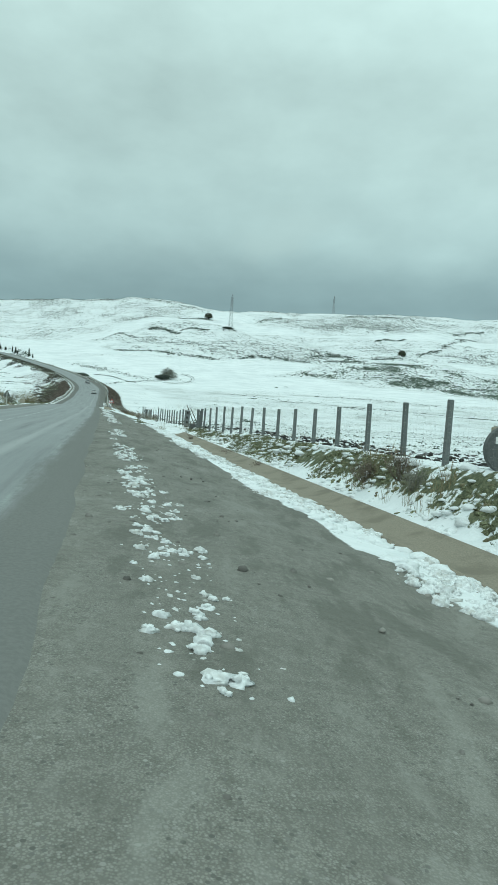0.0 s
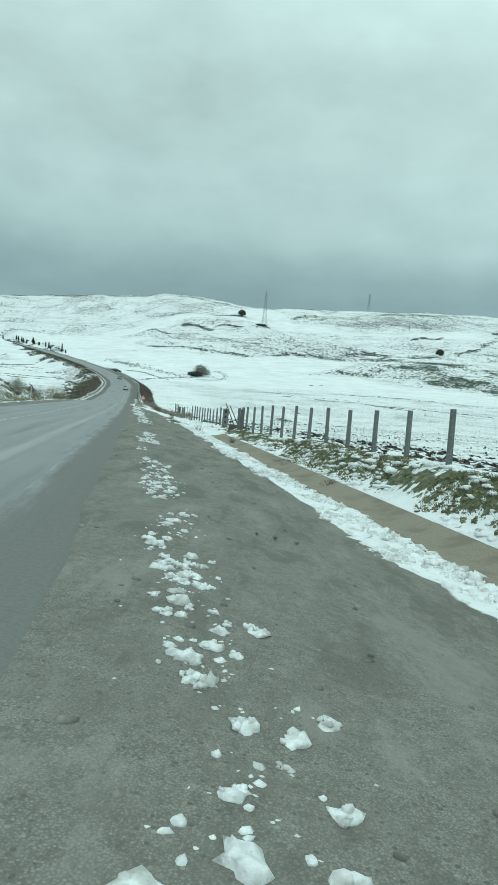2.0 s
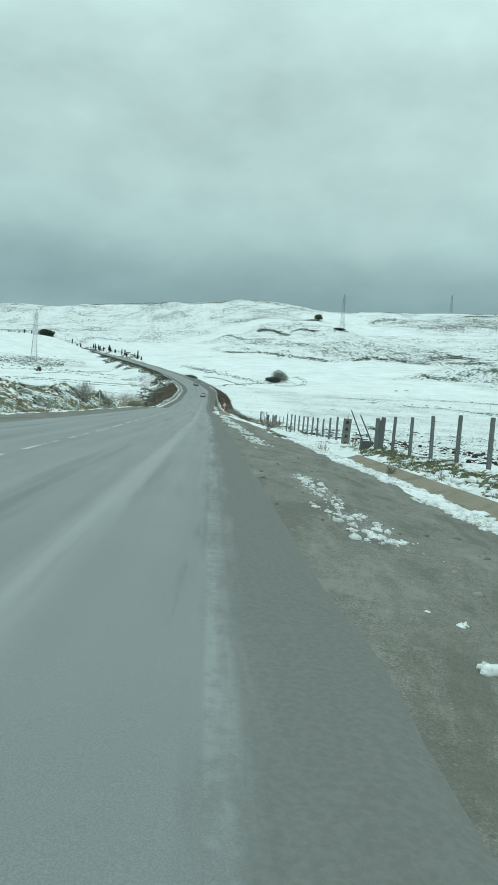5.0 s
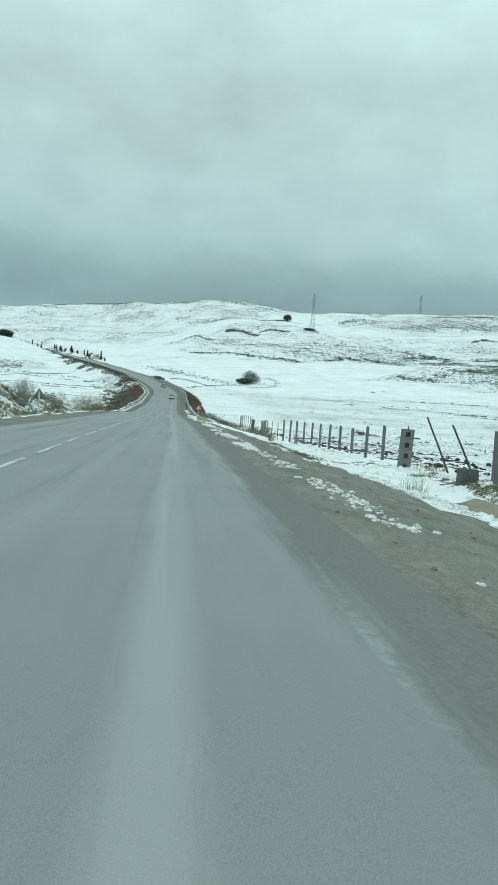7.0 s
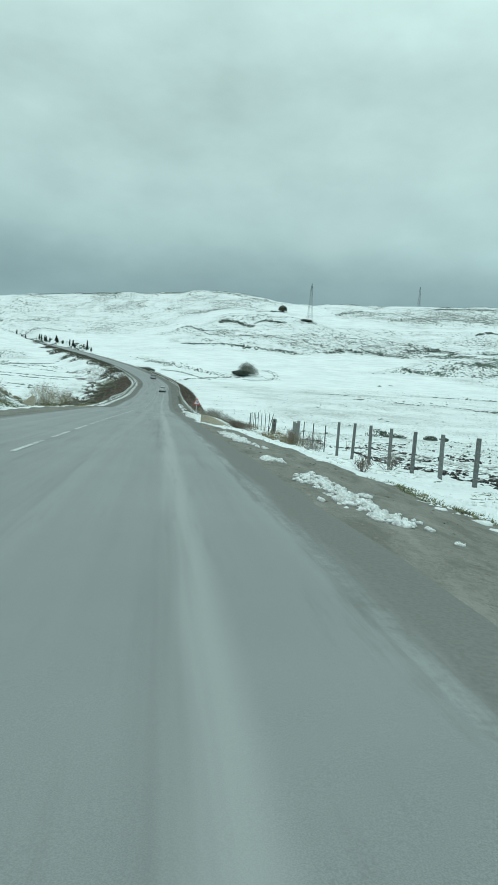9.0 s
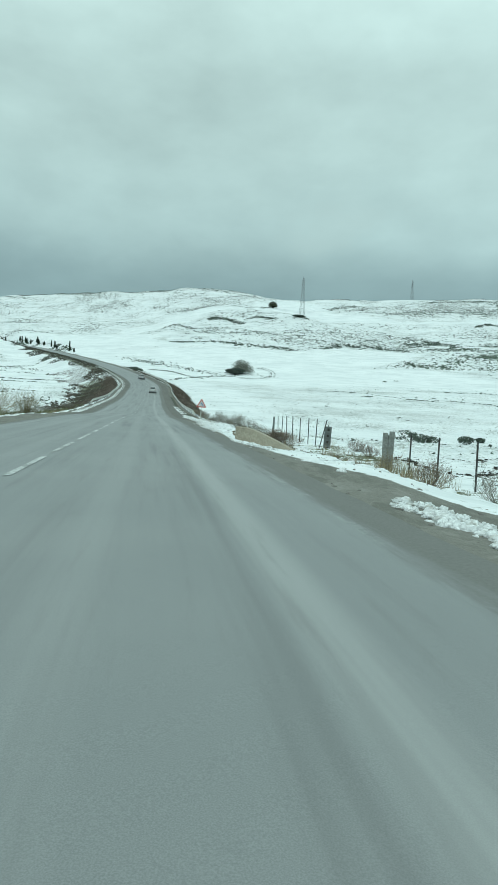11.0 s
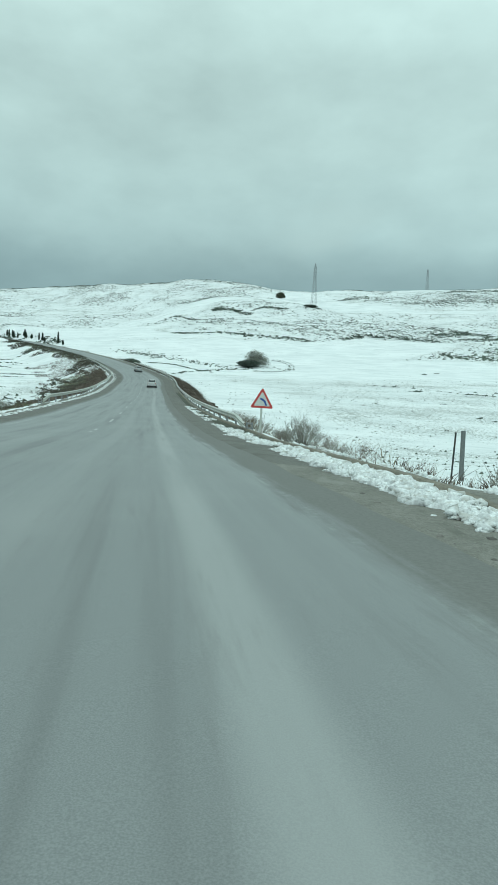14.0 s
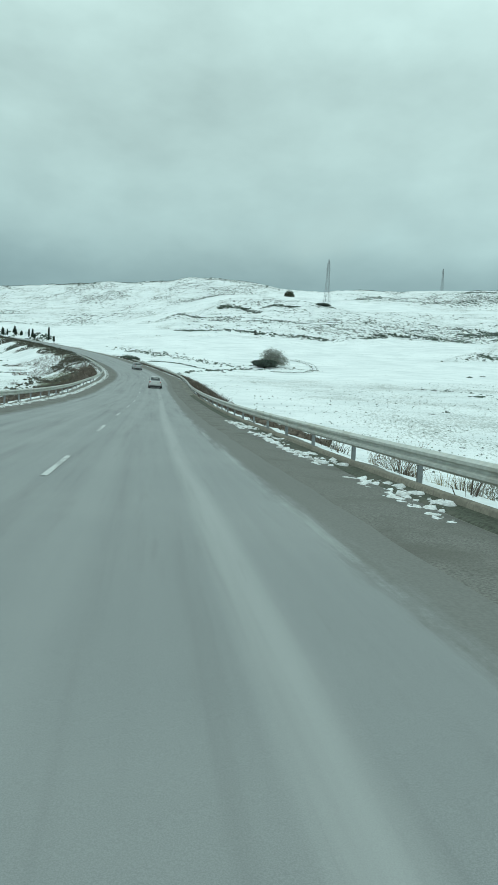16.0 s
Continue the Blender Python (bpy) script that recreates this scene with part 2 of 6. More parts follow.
def scrub_density(x, y):
    x, y = np.asarray(x, float), np.asarray(y, float)
    d = across(x, y)
    blot = ease(grain(x, y, 34, 21) * 0.45 + grain(x * 0.5, y, 11, 22) * 0.55, 0.36, 0.68)
    smooth_snow = np.exp(-((((x + 27) / 36) ** 2 + ((y - 690) / 85) ** 2) ** 3))
    up = ease(y, 624, 660) * (1 - smooth_snow)
    top = 552 + 46 * (1 - ease(x, -45, 10))
    mid = ease(y + 8 * np.sin(x / 30), 462, 474) * (1 - ease(y + 10 * np.sin(x / 22) - top, 0, 28)) * ease(x, -115, -80)
    knoll = np.maximum(1.15 * np.exp(-((((x - 92) / 54) ** 2 + ((y - 426) / 43) ** 2) ** 3)), 1.3 * np.exp(-((((x - 150) / 50) ** 2 + ((y - 402) / 38) ** 2) ** 3)))
    # its thin western tip
    knoll = np.maximum(knoll, 1.0 * np.exp(-((((x - 58) / 38) ** 2 + ((y - 420 - 0.55 * (x - 40)) / (9 + 0.42 * np.clip(x - 22, 0, 60))) ** 2) ** 2)))
    shelf = 0.34 * ease(x, -20, 10) * ease(y, 540, 560) * (1 - ease(y, 584, 592)) + 0.3 * ease(x, 100, 130) * ease(y, 605, 640)
    thicket = np.maximum.reduce([0.9 * np.exp(-((((x - a) / b) ** 2 + ((y - c) / e) ** 2) ** 2)) for a, b, c, e in ((-25, 34, 488, 20), (52, 24, 507, 12), (78, 11, 553, 12), (35, 24, 526, 10), (-110, 26, 560, 22))])
    hump = 1.0 * np.exp(-((((x - 72) / 80) ** 2 + ((y - 680) / 76) ** 2) ** 4))
    # old wheel tracks over the smooth slope
    rut = np.maximum(np.exp(-(((y - 622 + 26 * np.exp(-(((x + 205) / 22) ** 2)) + 0.12 * (x + 200)) / 4) ** 2)) * ease(-x, 60, 110) * (1 - ease(-x, 260, 300)), np.exp(-(((y - 446 - 0.25 * (x + 90)) / 5) ** 2)) * ease(x, -140, -110) * (1 - ease(x, 20, 60)))
    left = ease(-x, 150, 200) * ease(y, 590, 620)
    stubble = 0.2 * ease(y, 205, 240) * (1 - ease(y, 320, 345)) * ease(d, 12, 40) + 0.17 * ease(d, 13, 20) * (1 - ease(y, 200, 240))
    bank = 1.0 * ease(-d, 6.5, 9) * (1 - ease(-d, 22, 34)) * ease(y, 34, 50) * (1 - ease(y, 150, 330))
    return np.clip(np.maximum.reduce([0.85 * np.exp(-((((x + 186) / 34) ** 2 + ((y - 383) / 15) ** 2) ** 2)) * (0.4 + 0.6 * blot), 0.16 * rut, hump * (0.62 + 0.6 * blot), shelf * (0.3 + blot), thicket * (0.4 + 0.6 * blot), 0.64 * up * (0.18 + blot), 0.62 * mid * (0.45 + 0.8 * blot), 1.0 * knoll * (0.45 + 0.8 * blot), 0.66 * left * (0.2 + blot), stubble * (0.5 + grain(x * 0.12 + y * 0.03, y, 7, 24)), bank * (0.6 + 0.4 * blot), 0.035 + 0 * x]), 0, 1)


# ---------------------------------------------------------------- materials
SNOW = (0.92, 0.945, 0.948)


def ground_material():
    m, nt, b = fresh("snowy_ground")
    mask = nt.nodes.new("ShaderNodeVertexColor")
    mask.layer_name = "cover"
    sep = nt.nodes.new("ShaderNodeSeparateColor")
    link(nt, mask.outputs["Color"], sep.inputs[0])
    gravel, scrub, earth, grass = sep.outputs[0], sep.outputs[1], sep.outputs[2], mask.outputs["Alpha"]
    pos = n_position(nt)
    n02, n05 = n_noise(nt, 0.09, 4, pos), n_noise(nt, 0.62, 6, n_position(nt, (1.0, 0.42, 0.6)), 0.72)
    n2, n8, n40 = n_noise(nt, 2.2, 5, pos, 0.6), n_noise(nt, 9, 5, pos, 0.65), n_noise(nt, 45, 3, pos)
    snow = n_mix(nt, n_step(nt, n02, 0.35, 0.65), (0.85, 0.878, 0.882), SNOW)
    snow = n_mix(nt, n_math(nt, "MULTIPLY", n_step(nt, n2, 0.55, 0.75), 0.35), snow, (0.77, 0.80, 0.79))
    # grey streaks painted into the snow as the shading of its wind-crusted relief
    crust_shade = n_noise(nt, 0.24, 8, n_position(nt, (0.34, 1.0, 1.0)), 0.76)
    snow = n_mix(nt, n_math(nt, "MULTIPLY", n_step(nt, crust_shade, 0.42, 0.63), 0.6), snow, (0.66, 0.70, 0.705))
    # thin snow lets stalks and soil through
    stalks = n_mix(nt, n_step(nt, n8, 0.35, 0.65), (0.042, 0.050, 0.040), (0.115, 0.122, 0.096))
    level = n_math(nt, "MULTIPLY_ADD", scrub, -0.17)
    level.node.inputs[2].default_value = 0.662
    gap = n_step(nt, n_math(nt, "SUBTRACT", n05, level), -0.008, 0.03)
    gap = n_math(nt, "MULTIPLY", gap, n_step(nt, scrub, 0.015, 0.08))
    col = n_mix(nt, n_math(nt, "MULTIPLY", gap, 0.82), snow, stalks)
    # stubble just breaks the snow of the fields
    prick = n_noise(nt, 3.0, 6, n_position(nt, (1.0, 0.45, 1.0)), 0.78)
    thin = n_math(nt, "MULTIPLY_ADD", n_math(nt, "MINIMUM", scrub, 0.25), -0.55)
    thin.node.inputs[2].default_value = 0.60
    pgap = n_step(nt, n_math(nt, "SUBTRACT", n_math(nt, "ADD", n_math(nt, "MULTIPLY", prick, 0.75), n_math(nt, "MULTIPLY", n02, 0.25)), thin), -0.02, 0.09)
    few = n_math(nt, "SUBTRACT", 0.8, n_math(nt, "MULTIPLY", n_step(nt, scrub, 0.18, 0.3), 0.68))
    col = n_mix(nt, n_math(nt, "MULTIPLY", pgap, few), col, (0.25, 0.27, 0.24))
    green = n_mix(nt, n_step(nt, n8, 0.3, 0.7), (0.055, 0.068, 0.036), (0.19, 0.195, 0.115))
    gfac = n_step(nt, n_math(nt, "ADD", n_math(nt, "MULTIPLY", n2, 0.9), n_math(nt, "MULTIPLY", grass, 0.38)), 0.69, 0.75)
    col = n_mix(nt, n_math(nt, "MULTIPLY", gfac, n_step(nt, grass, 0.02, 0.2)), col, green)
    soil = n_mix(nt, n_step(nt, n8, 0.3, 0.7), (0.022, 0.020, 0.018), (0.075, 0.066, 0.056))
    efac = n_step(nt, n_math(nt, "ADD", n_math(nt, "MULTIPLY", n2, 0.9), n_math(nt, "MULTIPLY", earth, 0.13)), 0.60, 0.64)
    col = n_mix(nt, n_math(nt, "MULTIPLY", efac, n_step(nt, earth, 0.02, 0.2)), col, soil)
    mud = n_mix(nt, n_step(nt, n8, 0.3, 0.7), (0.185, 0.180, 0.156), (0.30, 0.292, 0.256))
    pebble, rim = n_cells(nt, 34, pos)
    chip, crumb = n_cells(nt, 90, pos)
    stones = n_mix(nt, n_step(nt, chip, 0.45, 0.9), mud, n_mix(nt, n40, (0.25, 0.246, 0.218), (0.37, 0.362, 0.325)))
    stones = n_mix(nt, n_math(nt, "MULTIPLY", n_step(nt, crumb, 0.35, 0.6), 0.5), stones, (0.115, 0.111, 0.095))
    shown = n_math(nt, "MULTIPLY", n_step(nt, pebble, 0.62, 0.66), n_math(nt, "SUBTRACT", 1.0, n_step(nt, rim, 0.30, 0.42)))
    stones = n_mix(nt, shown, stones, n_mix(nt, n_step(nt, pebble, 0.66, 1.0), (0.13, 0.128, 0.115), (0.36, 0.352, 0.32)))
    stones = n_mix(nt, n_math(nt, "MULTIPLY", n_step(nt, n2, 0.4, 0.65), 0.4), stones, (0.19, 0.184, 0.160))
    # ruts of old mud and paler dried grit, drawn out along the verge
    rut = n_noise(nt, 1.5, 6, n_position(nt, (1.0, 0.3, 1.0)), 0.68)
    stones = n_mix(nt, n_math(nt, "MULTIPLY", n_step(nt, rut, 0.50, 0.60), 0.55), stones, (0.118, 0.118, 0.098))
    stones = n_mix(nt, n_math(nt, "MULTIPLY", n_math(nt, "SUBTRACT", 1.0, n_step(nt, rut, 0.36, 0.46)), 0.4), stones, (0.33, 0.325, 0.29))
    rfac = n_step(nt, n_math(nt, "ADD", n_math(nt, "MULTIPLY", n2, 0.5), gravel), 0.66, 0.80)
    col = n_mix(nt, rfac, col, stones)
    link(nt, col, b.inputs["Base Color"])
    b.inputs["Roughness"].default_value = 0.85
    b.inputs["Specular IOR Level"].default_value = 0.25
    hgt = n_math(nt, "ADD", n_math(nt, "MULTIPLY", n8, 0.4), n_math(nt, "MULTIPLY", n2, 1.0))
    n_bump(nt, hgt, 0.5, 0.12, b)
    return m


def asphalt_material():
    m, nt, b = fresh("worn_asphalt")
    uv = nt.nodes.new("ShaderNodeUVMap")
    uv.uv_map = "lane"
    sep = nt.nodes.new("ShaderNodeSeparateXYZ")
    link(nt, uv.outputs[0], sep.inputs[0])
    pos = n_position(nt)
    stretch = nt.nodes.new("ShaderNodeMapping")
    stretch.inputs["Scale"].default_value = (1.6, 0.05, 1)
    link(nt, uv.outputs[0], stretch.inputs["Vector"])
    streak = n_noise(nt, 1.0, 4, stretch.outputs[0], 0.6)
    fine, coarse, blotch = n_noise(nt, 170, 3, pos), n_noise(nt, 0.35, 4, pos), n_noise(nt, 3, 4, pos)
    col = n_mix(nt, n_step(nt, fine, 0.25, 0.75), (0.190, 0.199, 0.199), (0.278, 0.288, 0.287))
    col = n_mix(nt, n_math(nt, "MULTIPLY", n_step(nt, coarse, 0.4, 0.7), 0.35), col, (0.30, 0.306, 0.30))
    # paler bands follow the wheel tracks, strongest towards the right edge
    off = n_math(nt, "ABSOLUTE", n_math(nt, "SUBTRACT", n_math(nt, "ABSOLUTE", sep.outputs[0]), 1.68))
    track = n_math(nt, "SUBTRACT", 1.0, n_step(nt, n_math(nt, "ABSOLUTE", n_math(nt, "SUBTRACT", off, 0.68)), 0.05, 0.27))
    col = n_mix(nt, n_math(nt, "MULTIPLY", n_math(nt, "MULTIPLY", track, n_step(nt, streak, 0.3, 0.5)), n_math(nt, "ADD", 0.16, n_math(nt, "MULTIPLY", n_step(nt, sep.outputs[0], 1.5, 1.9), 0.34))), col, (0.42, 0.43, 0.42))
    col = n_mix(nt, n_math(nt, "MULTIPLY", n_step(nt, streak, 0.53, 0.70), 0.38), col, (0.125, 0.127, 0.125))
    # wet and muddy scuffs drawn out along the lane
    scuff_at = nt.nodes.new("ShaderNodeMapping")
    scuff_at.inputs["Scale"].default_value = (4.5, 0.35, 1)
    link(nt, uv.outputs[0], scuff_at.inputs["Vector"])
    scuff = n_noise(nt, 1.0, 5, scuff_at.outputs[0], 0.65)
    col = n_mix(nt, n_math(nt, "MULTIPLY", n_step(nt, scuff, 0.55, 0.72), 0.26), col, (0.14, 0.14, 0.132))
    line = n_math(nt, "SUBTRACT", 1.0, n_step(nt, n_math(nt, "ABSOLUTE", n_math(nt, "SUBTRACT", n_math(nt, "ABSOLUTE", sep.outputs[0]), 3.5)), 0.05, 0.085))
    line = n_math(nt, "MULTIPLY", line, n_step(nt, n_math(nt, "ADD", n_math(nt, "MULTIPLY", n_noise(nt, 11, 5, pos, 0.7), 0.5), n_math(nt, "MULTIPLY", coarse, 0.5)), 0.44, 0.56))
    col = n_mix(nt, n_math(nt, "MULTIPLY", line, 0.24), col, (0.52, 0.56, 0.54))
    # dirt creeps over the edges, further on towards the bend
    creep = n_math(nt, "MULTIPLY", n_step(nt, sep.outputs[0], 0, 1), 0.42)
    drawn = n_math(nt, "ADD", n_math(nt, "MULTIPLY", scuff, 0.75), n_math(nt, "MULTIPLY", blotch, 0.12))
    rim = n_step(nt, n_math(nt, "ADD", n_math(nt, "ADD", n_math(nt, "ABSOLUTE", sep.outputs[0]), creep), drawn), 4.15, 4.6)
    col = n_mix(nt, n_math(nt, "MULTIPLY", rim, 0.85), col, n_mix(nt, n_step(nt, n_noise(nt, 30, 3, pos), 0.3, 0.7), (0.172, 0.171, 0.157), (0.208, 0.206, 0.190)))
    link(nt, col, b.inputs["Base Color"])
    r = n_math(nt, "MULTIPLY_ADD", streak, 0.4)
    r.node.inputs[2].default_value = 0.33
    link(nt, n_math(nt, "ADD", r, n_math(nt, "MULTIPLY", rim, 0.4), True), b.inputs["Roughness"])
    link(nt, n_math(nt, "SUBTRACT", 0.5, n_math(nt, "MULTIPLY", rim, 0.3)), b.inputs["Specular IOR Level"])
    n_bump(nt, fine, 0.2, 0.006, b)
    return m


def paint_material(name, keep):
    m, nt, b = fresh(name)
    pos = n_position(nt)
    worn = n_math(nt, "ADD", n_math(nt, "MULTIPLY", n_noise(nt, 14, 5, pos, 0.7), 0.6), n_math(nt, "MULTIPLY", n_noise(nt, 0.8, 3, pos), 0.4))
    col = n_mix(nt, n_step(nt, worn, keep - 0.06, keep + 0.06), (0.60, 0.615, 0.60), (0.225, 0.23, 0.225))
    link(nt, col, b.inputs["Base Color"])
    b.inputs["Roughness"].default_value = 0.6
    return m


M_GROUND, M_ASPHALT = ground_material(), asphalt_material()
M_DASH = paint_material("worn_road_paint", 0.52)
M_CONCRETE = surface("post_concrete", (0.152, 0.162, 0.157), 0.85, 14, 1.3, 0.16, 0.35, stain=(0.125, 0.131, 0.124), each=0.14)
M_OCHRE = surface("ochre_concrete", (0.375, 0.34, 0.265), 0.85, 18, 1.7, 0.16, 0.6, stain=(0.23, 0.208, 0.16))
M_PALECON = surface("pale_concrete", (0.25, 0.258, 0.24), 0.85, 12, 2.6, 0.2, 0.5, stain=(0.15, 0.155, 0.14))
M_DITCH = surface("ditch_concrete", (0.285, 0.255, 0.20), 0.85, 30, 1.1, 0.15, 0.15, stain=(0.20, 0.18, 0.14))
M_KERB = surface("kerb_concrete", (0.245, 0.225, 0.182), 0.85, 14, 1.1, 0.2, 0.5, stain=(0.17, 0.16, 0.13))
M_GUTTER = surface("mossy_gutter", (0.085, 0.092, 0.07), 0.8, 18, 1.6, 0.35, 0.5, stain=(0.15, 0.145, 0.12))
M_ZINC = surface("galvanised_steel", (0.57, 0.58, 0.54), 0.55, 7, 0.9, 0.10, 0.08, metal=0.3, stain=(0.46, 0.45, 0.39))
M_LATTICE = surface("pylon_steel", (0.31, 0.325, 0.33), 0.6, 2, 0.3, 0.2, 0.0, metal=0.4)
M_STEEL = surface("dark_steel", (0.05, 0.052, 0.05), 0.6, 10, 1.5, 0.3, 0.2, metal=0.5, stain=(0.10, 0.055, 0.03))
M_SHOULDER = surface("rough_shoulder", (0.180, 0.178, 0.162), 0.9, 35, 0.7, 0.30, 0.5, stain=(0.135, 0.132, 0.116))
M_DARKCON = surface("dark_concrete", (0.115, 0.12, 0.115), 0.9, 12, 1.5, 0.2, 0.4)
M_WOOD = surface("weathered_wood", (0.10, 0.085, 0.07), 0.85, 9, 1.5, 0.35, 0.4)
M_SNOWLUMP = surface("dirty_snow", (0.80, 0.82, 0.815), 0.95, 21, 6.0, 0.16, 1.0, stain=(0.50, 0.49, 0.45), island=0.1)
# soil colour; also darkens the openings of the gate piers as painted shade
M_CLOD_SHADE = surface("soil_and_opening_shade", (0.042, 0.040, 0.036), 0.95, 9, 1.5, 0.4, 0.6, island=0.3)
M_STONE = surface("field_stone", (0.22, 0.21, 0.19), 0.9, 6, 1.0, 0.3, 0.6, island=0.3)
M_SCRUB = surface("hill_scrub", (0.078, 0.098, 0.080), 0.95, 3, 0.5, 0.4, 0.0, island=0.5)
M_KNOLL = surface("knoll_scrub", (0.10, 0.128, 0.10), 0.95, 3, 0.5, 0.35, 0.0, island=0.5)
M_DRY = surface("dry_brush", (0.125, 0.104, 0.084), 0.95, 5, 0.6, 0.35, 0.0, island=0.4)
M_STRAW = surface("straw_grass", (0.26, 0.22, 0.13), 0.95, 5, 0.6, 0.3, 0.0, island=0.35)
M_GRASS = surface("winter_grass", (0.175, 0.185, 0.105), 0.95, 5, 0.6, 0.35, 0.0, island=0.45)
M_TUSSOCK = surface("mossy_tussock", (0.185, 0.195, 0.115), 0.95, 30, 3.0, 0.5, 0.9, stain=(0.16, 0.125, 0.08), island=0.4)
M_TWIG = surface("bare_twigs", (0.26, 0.25, 0.215), 0.95, 5, 0.6, 0.3, 0.0, island=0.3)
M_BARK = surface("tree_bark", (0.075, 0.065, 0.05), 0.95, 6, 0.6, 0.3, 0.2)
M_NEEDLE = surface("cypress_needles", (0.042, 0.06, 0.044), 0.95, 3, 0.4, 0.35, 0.0, island=0.4)
M_LEAF = surface("grey_green_leaves", (0.075, 0.085, 0.055), 0.95, 3, 0.4, 0.35, 0.0, island=0.4)
M_PALE = surface("pale_twigs", (0.215, 0.225, 0.19), 0.95, 3, 0.4, 0.3, 0.0, island=0.35)
M_BROWN = surface("brown_twigs", (0.20, 0.165, 0.13), 0.95, 3, 0.4, 0.3, 0.0, island=0.35)
M_RUBBLE = surface("ochre_rubble", (0.25, 0.20, 0.13), 0.95, 6, 0.8, 0.4, 0.5, island=0.4)

# ---------------------------------------------------------------- mesh helpers


def raw_mesh(name, verts, faces, mat):
    me = bpy.data.meshes.new(name)
    me.from_pydata([tuple(map(float, v)) for v in verts], [], [tuple(map(int, f)) for f in faces])
    me.materials.append(mat)
    return me


def tri_mesh(name, verts, tris, mat):
    """A mesh of triangles from two arrays, for what is made of many small pieces."""
    me = bpy.data.meshes.new(name)
    verts, tris = np.asarray(verts, np.float32), np.asarray(tris, np.int32)
    me.vertices.add(len(verts))
    me.vertices.foreach_set("co", verts.ravel())
    me.loops.add(tris.size)
    me.loops.foreach_set("vertex_index", tris.ravel())
    me.polygons.add(len(tris))
    me.polygons.foreach_set("loop_start", np.arange(0, tris.size, 3, dtype=np.int32))
    me.update(calc_edges=True)
    me.materials.append(mat)
    return me


def from_bm(name, bm, mat):
    me = bpy.data.meshes.new(name)
    bm.to_mesh(me)
    bm.free()
    me.materials.append(mat)
    return me


def part(name, me, parent, label="", at=None):
    ob = new(name, me)
    ob.parent = parent
    if at is not None:
        ob.matrix_basis = at
    if label:
        ob["label"] = label
    return ob


def thing(name, where, label, category, group=""):
    ob = new(name)
    ob.matrix_basis = where
    ob.empty_display_size = 0.3
    return tagged(ob, label, category, group)


def block(sx, sy, sz, bevel=0.01, mat=None, name="block", taper=1.0, z0=0.0):
    """An upright block on its base, with worn edges and, if wanted, a narrower top."""
    bm = bmesh.new()
    bmesh.ops.create_cube(bm, size=1)
    for v in bm.verts:
        k = taper if v.co.z > 0 else 1.0
        v.co = Vector((v.co.x * sx * k, v.co.y * sy * k, (v.co.z + 0.5) * sz + z0))
    if bevel:
        bmesh.ops.bevel(bm, geom=bm.edges[:], offset=bevel, segments=1, affect="EDGES")
    return from_bm(name, bm, mat)


def rod(points, r0, r1, sides=6):
    """Vertices and triangles of a bent, tapered rod."""
    pts = [Vector(p) for p in points]
    verts, tris = [], []
    for i, p in enumerate(pts):
        way = (pts[min(i + 1, len(pts) - 1)] - pts[max(i - 1, 0)]).normalized()
        a = way.orthogonal().normalized()
        b = way.cross(a)
        r = r0 + (r1 - r0) * i / (len(pts) - 1)
        verts += [p + (a * math.cos(2 * math.pi * k / sides) + b * math.sin(2 * math.pi * k / sides)) * r for k in range(sides)]
    for i in range(len(pts) - 1):
        for k in range(sides):
            q, w = i * sides + k, i * sides + (k + 1) % sides
            tris += [(q, w, w + sides), (q, w + sides, q + sides)]
    for k in range(1, sides - 1):
        tris += [(0, k + 1, k), ((len(pts) - 1) * sides, (len(pts) - 1) * sides + k, (len(pts) - 1) * sides + k + 1)]
    return verts, tris


def gather(pieces):
    verts, tris = [], []
    for v, t in pieces:
        n = len(verts)
        verts += v
        tris += [(a + n, b + n, c + n) for a, b, c in t]
    return verts, tris


rng = np.random.default_rng(7)
_p = (1 + 5 ** 0.5) / 2
ICO_V = np.array([(-1, _p, 0), (1, _p, 0), (-1, -_p, 0), (1, -_p, 0), (0, -1, _p), (0, 1, _p), (0, -1, -_p), (0, 1, -_p), (_p, 0, -1), (_p, 0, 1), (-_p, 0, -1), (-_p, 0, 1)]) / 1.902
ICO_F = np.array([(0, 11, 5), (0, 5, 1), (0, 1, 7), (0, 7, 10), (0, 10, 11), (1, 5, 9), (5, 11, 4), (11, 10, 2), (10, 7, 6), (7, 1, 8), (3, 9, 4), (3, 4, 2), (3, 2, 6), (3, 6, 8), (3, 8, 9), (4, 9, 5), (2, 4, 11), (6, 2, 10), (8, 6, 7), (9, 8, 1)])


def lumps(centres, sizes, flat=0.6, rough=0.3):
    """Uneven lumps, one for each centre: arrays of vertices and triangles."""
    n = len(centres)
    v = np.repeat(ICO_V[None], n, 0) * (1 + rough * (rng.random((n, 12, 1)) * 2 - 1))
    a = rng.random(n) * 6.283
    c, s = np.cos(a)[:, None], np.sin(a)[:, None]
    sx, sy = 0.7 + 0.7 * rng.random((n, 1)), 0.7 + 0.6 * rng.random((n, 1))
    x, y = v[..., 0] * sx, v[..., 1] * sy
    v = np.stack([x * c - y * s, x * s + y * c, v[..., 2] * flat * (0.7 + 0.6 * rng.random((n, 1)))], -1)
    v = v * np.asarray(sizes)[:, None, None] + np.asarray(centres)[:, None, :]
    t = ICO_F[None] + 12 * np.arange(n)[:, None, None]
    return v.reshape(-1, 3), t.reshape(-1, 3)


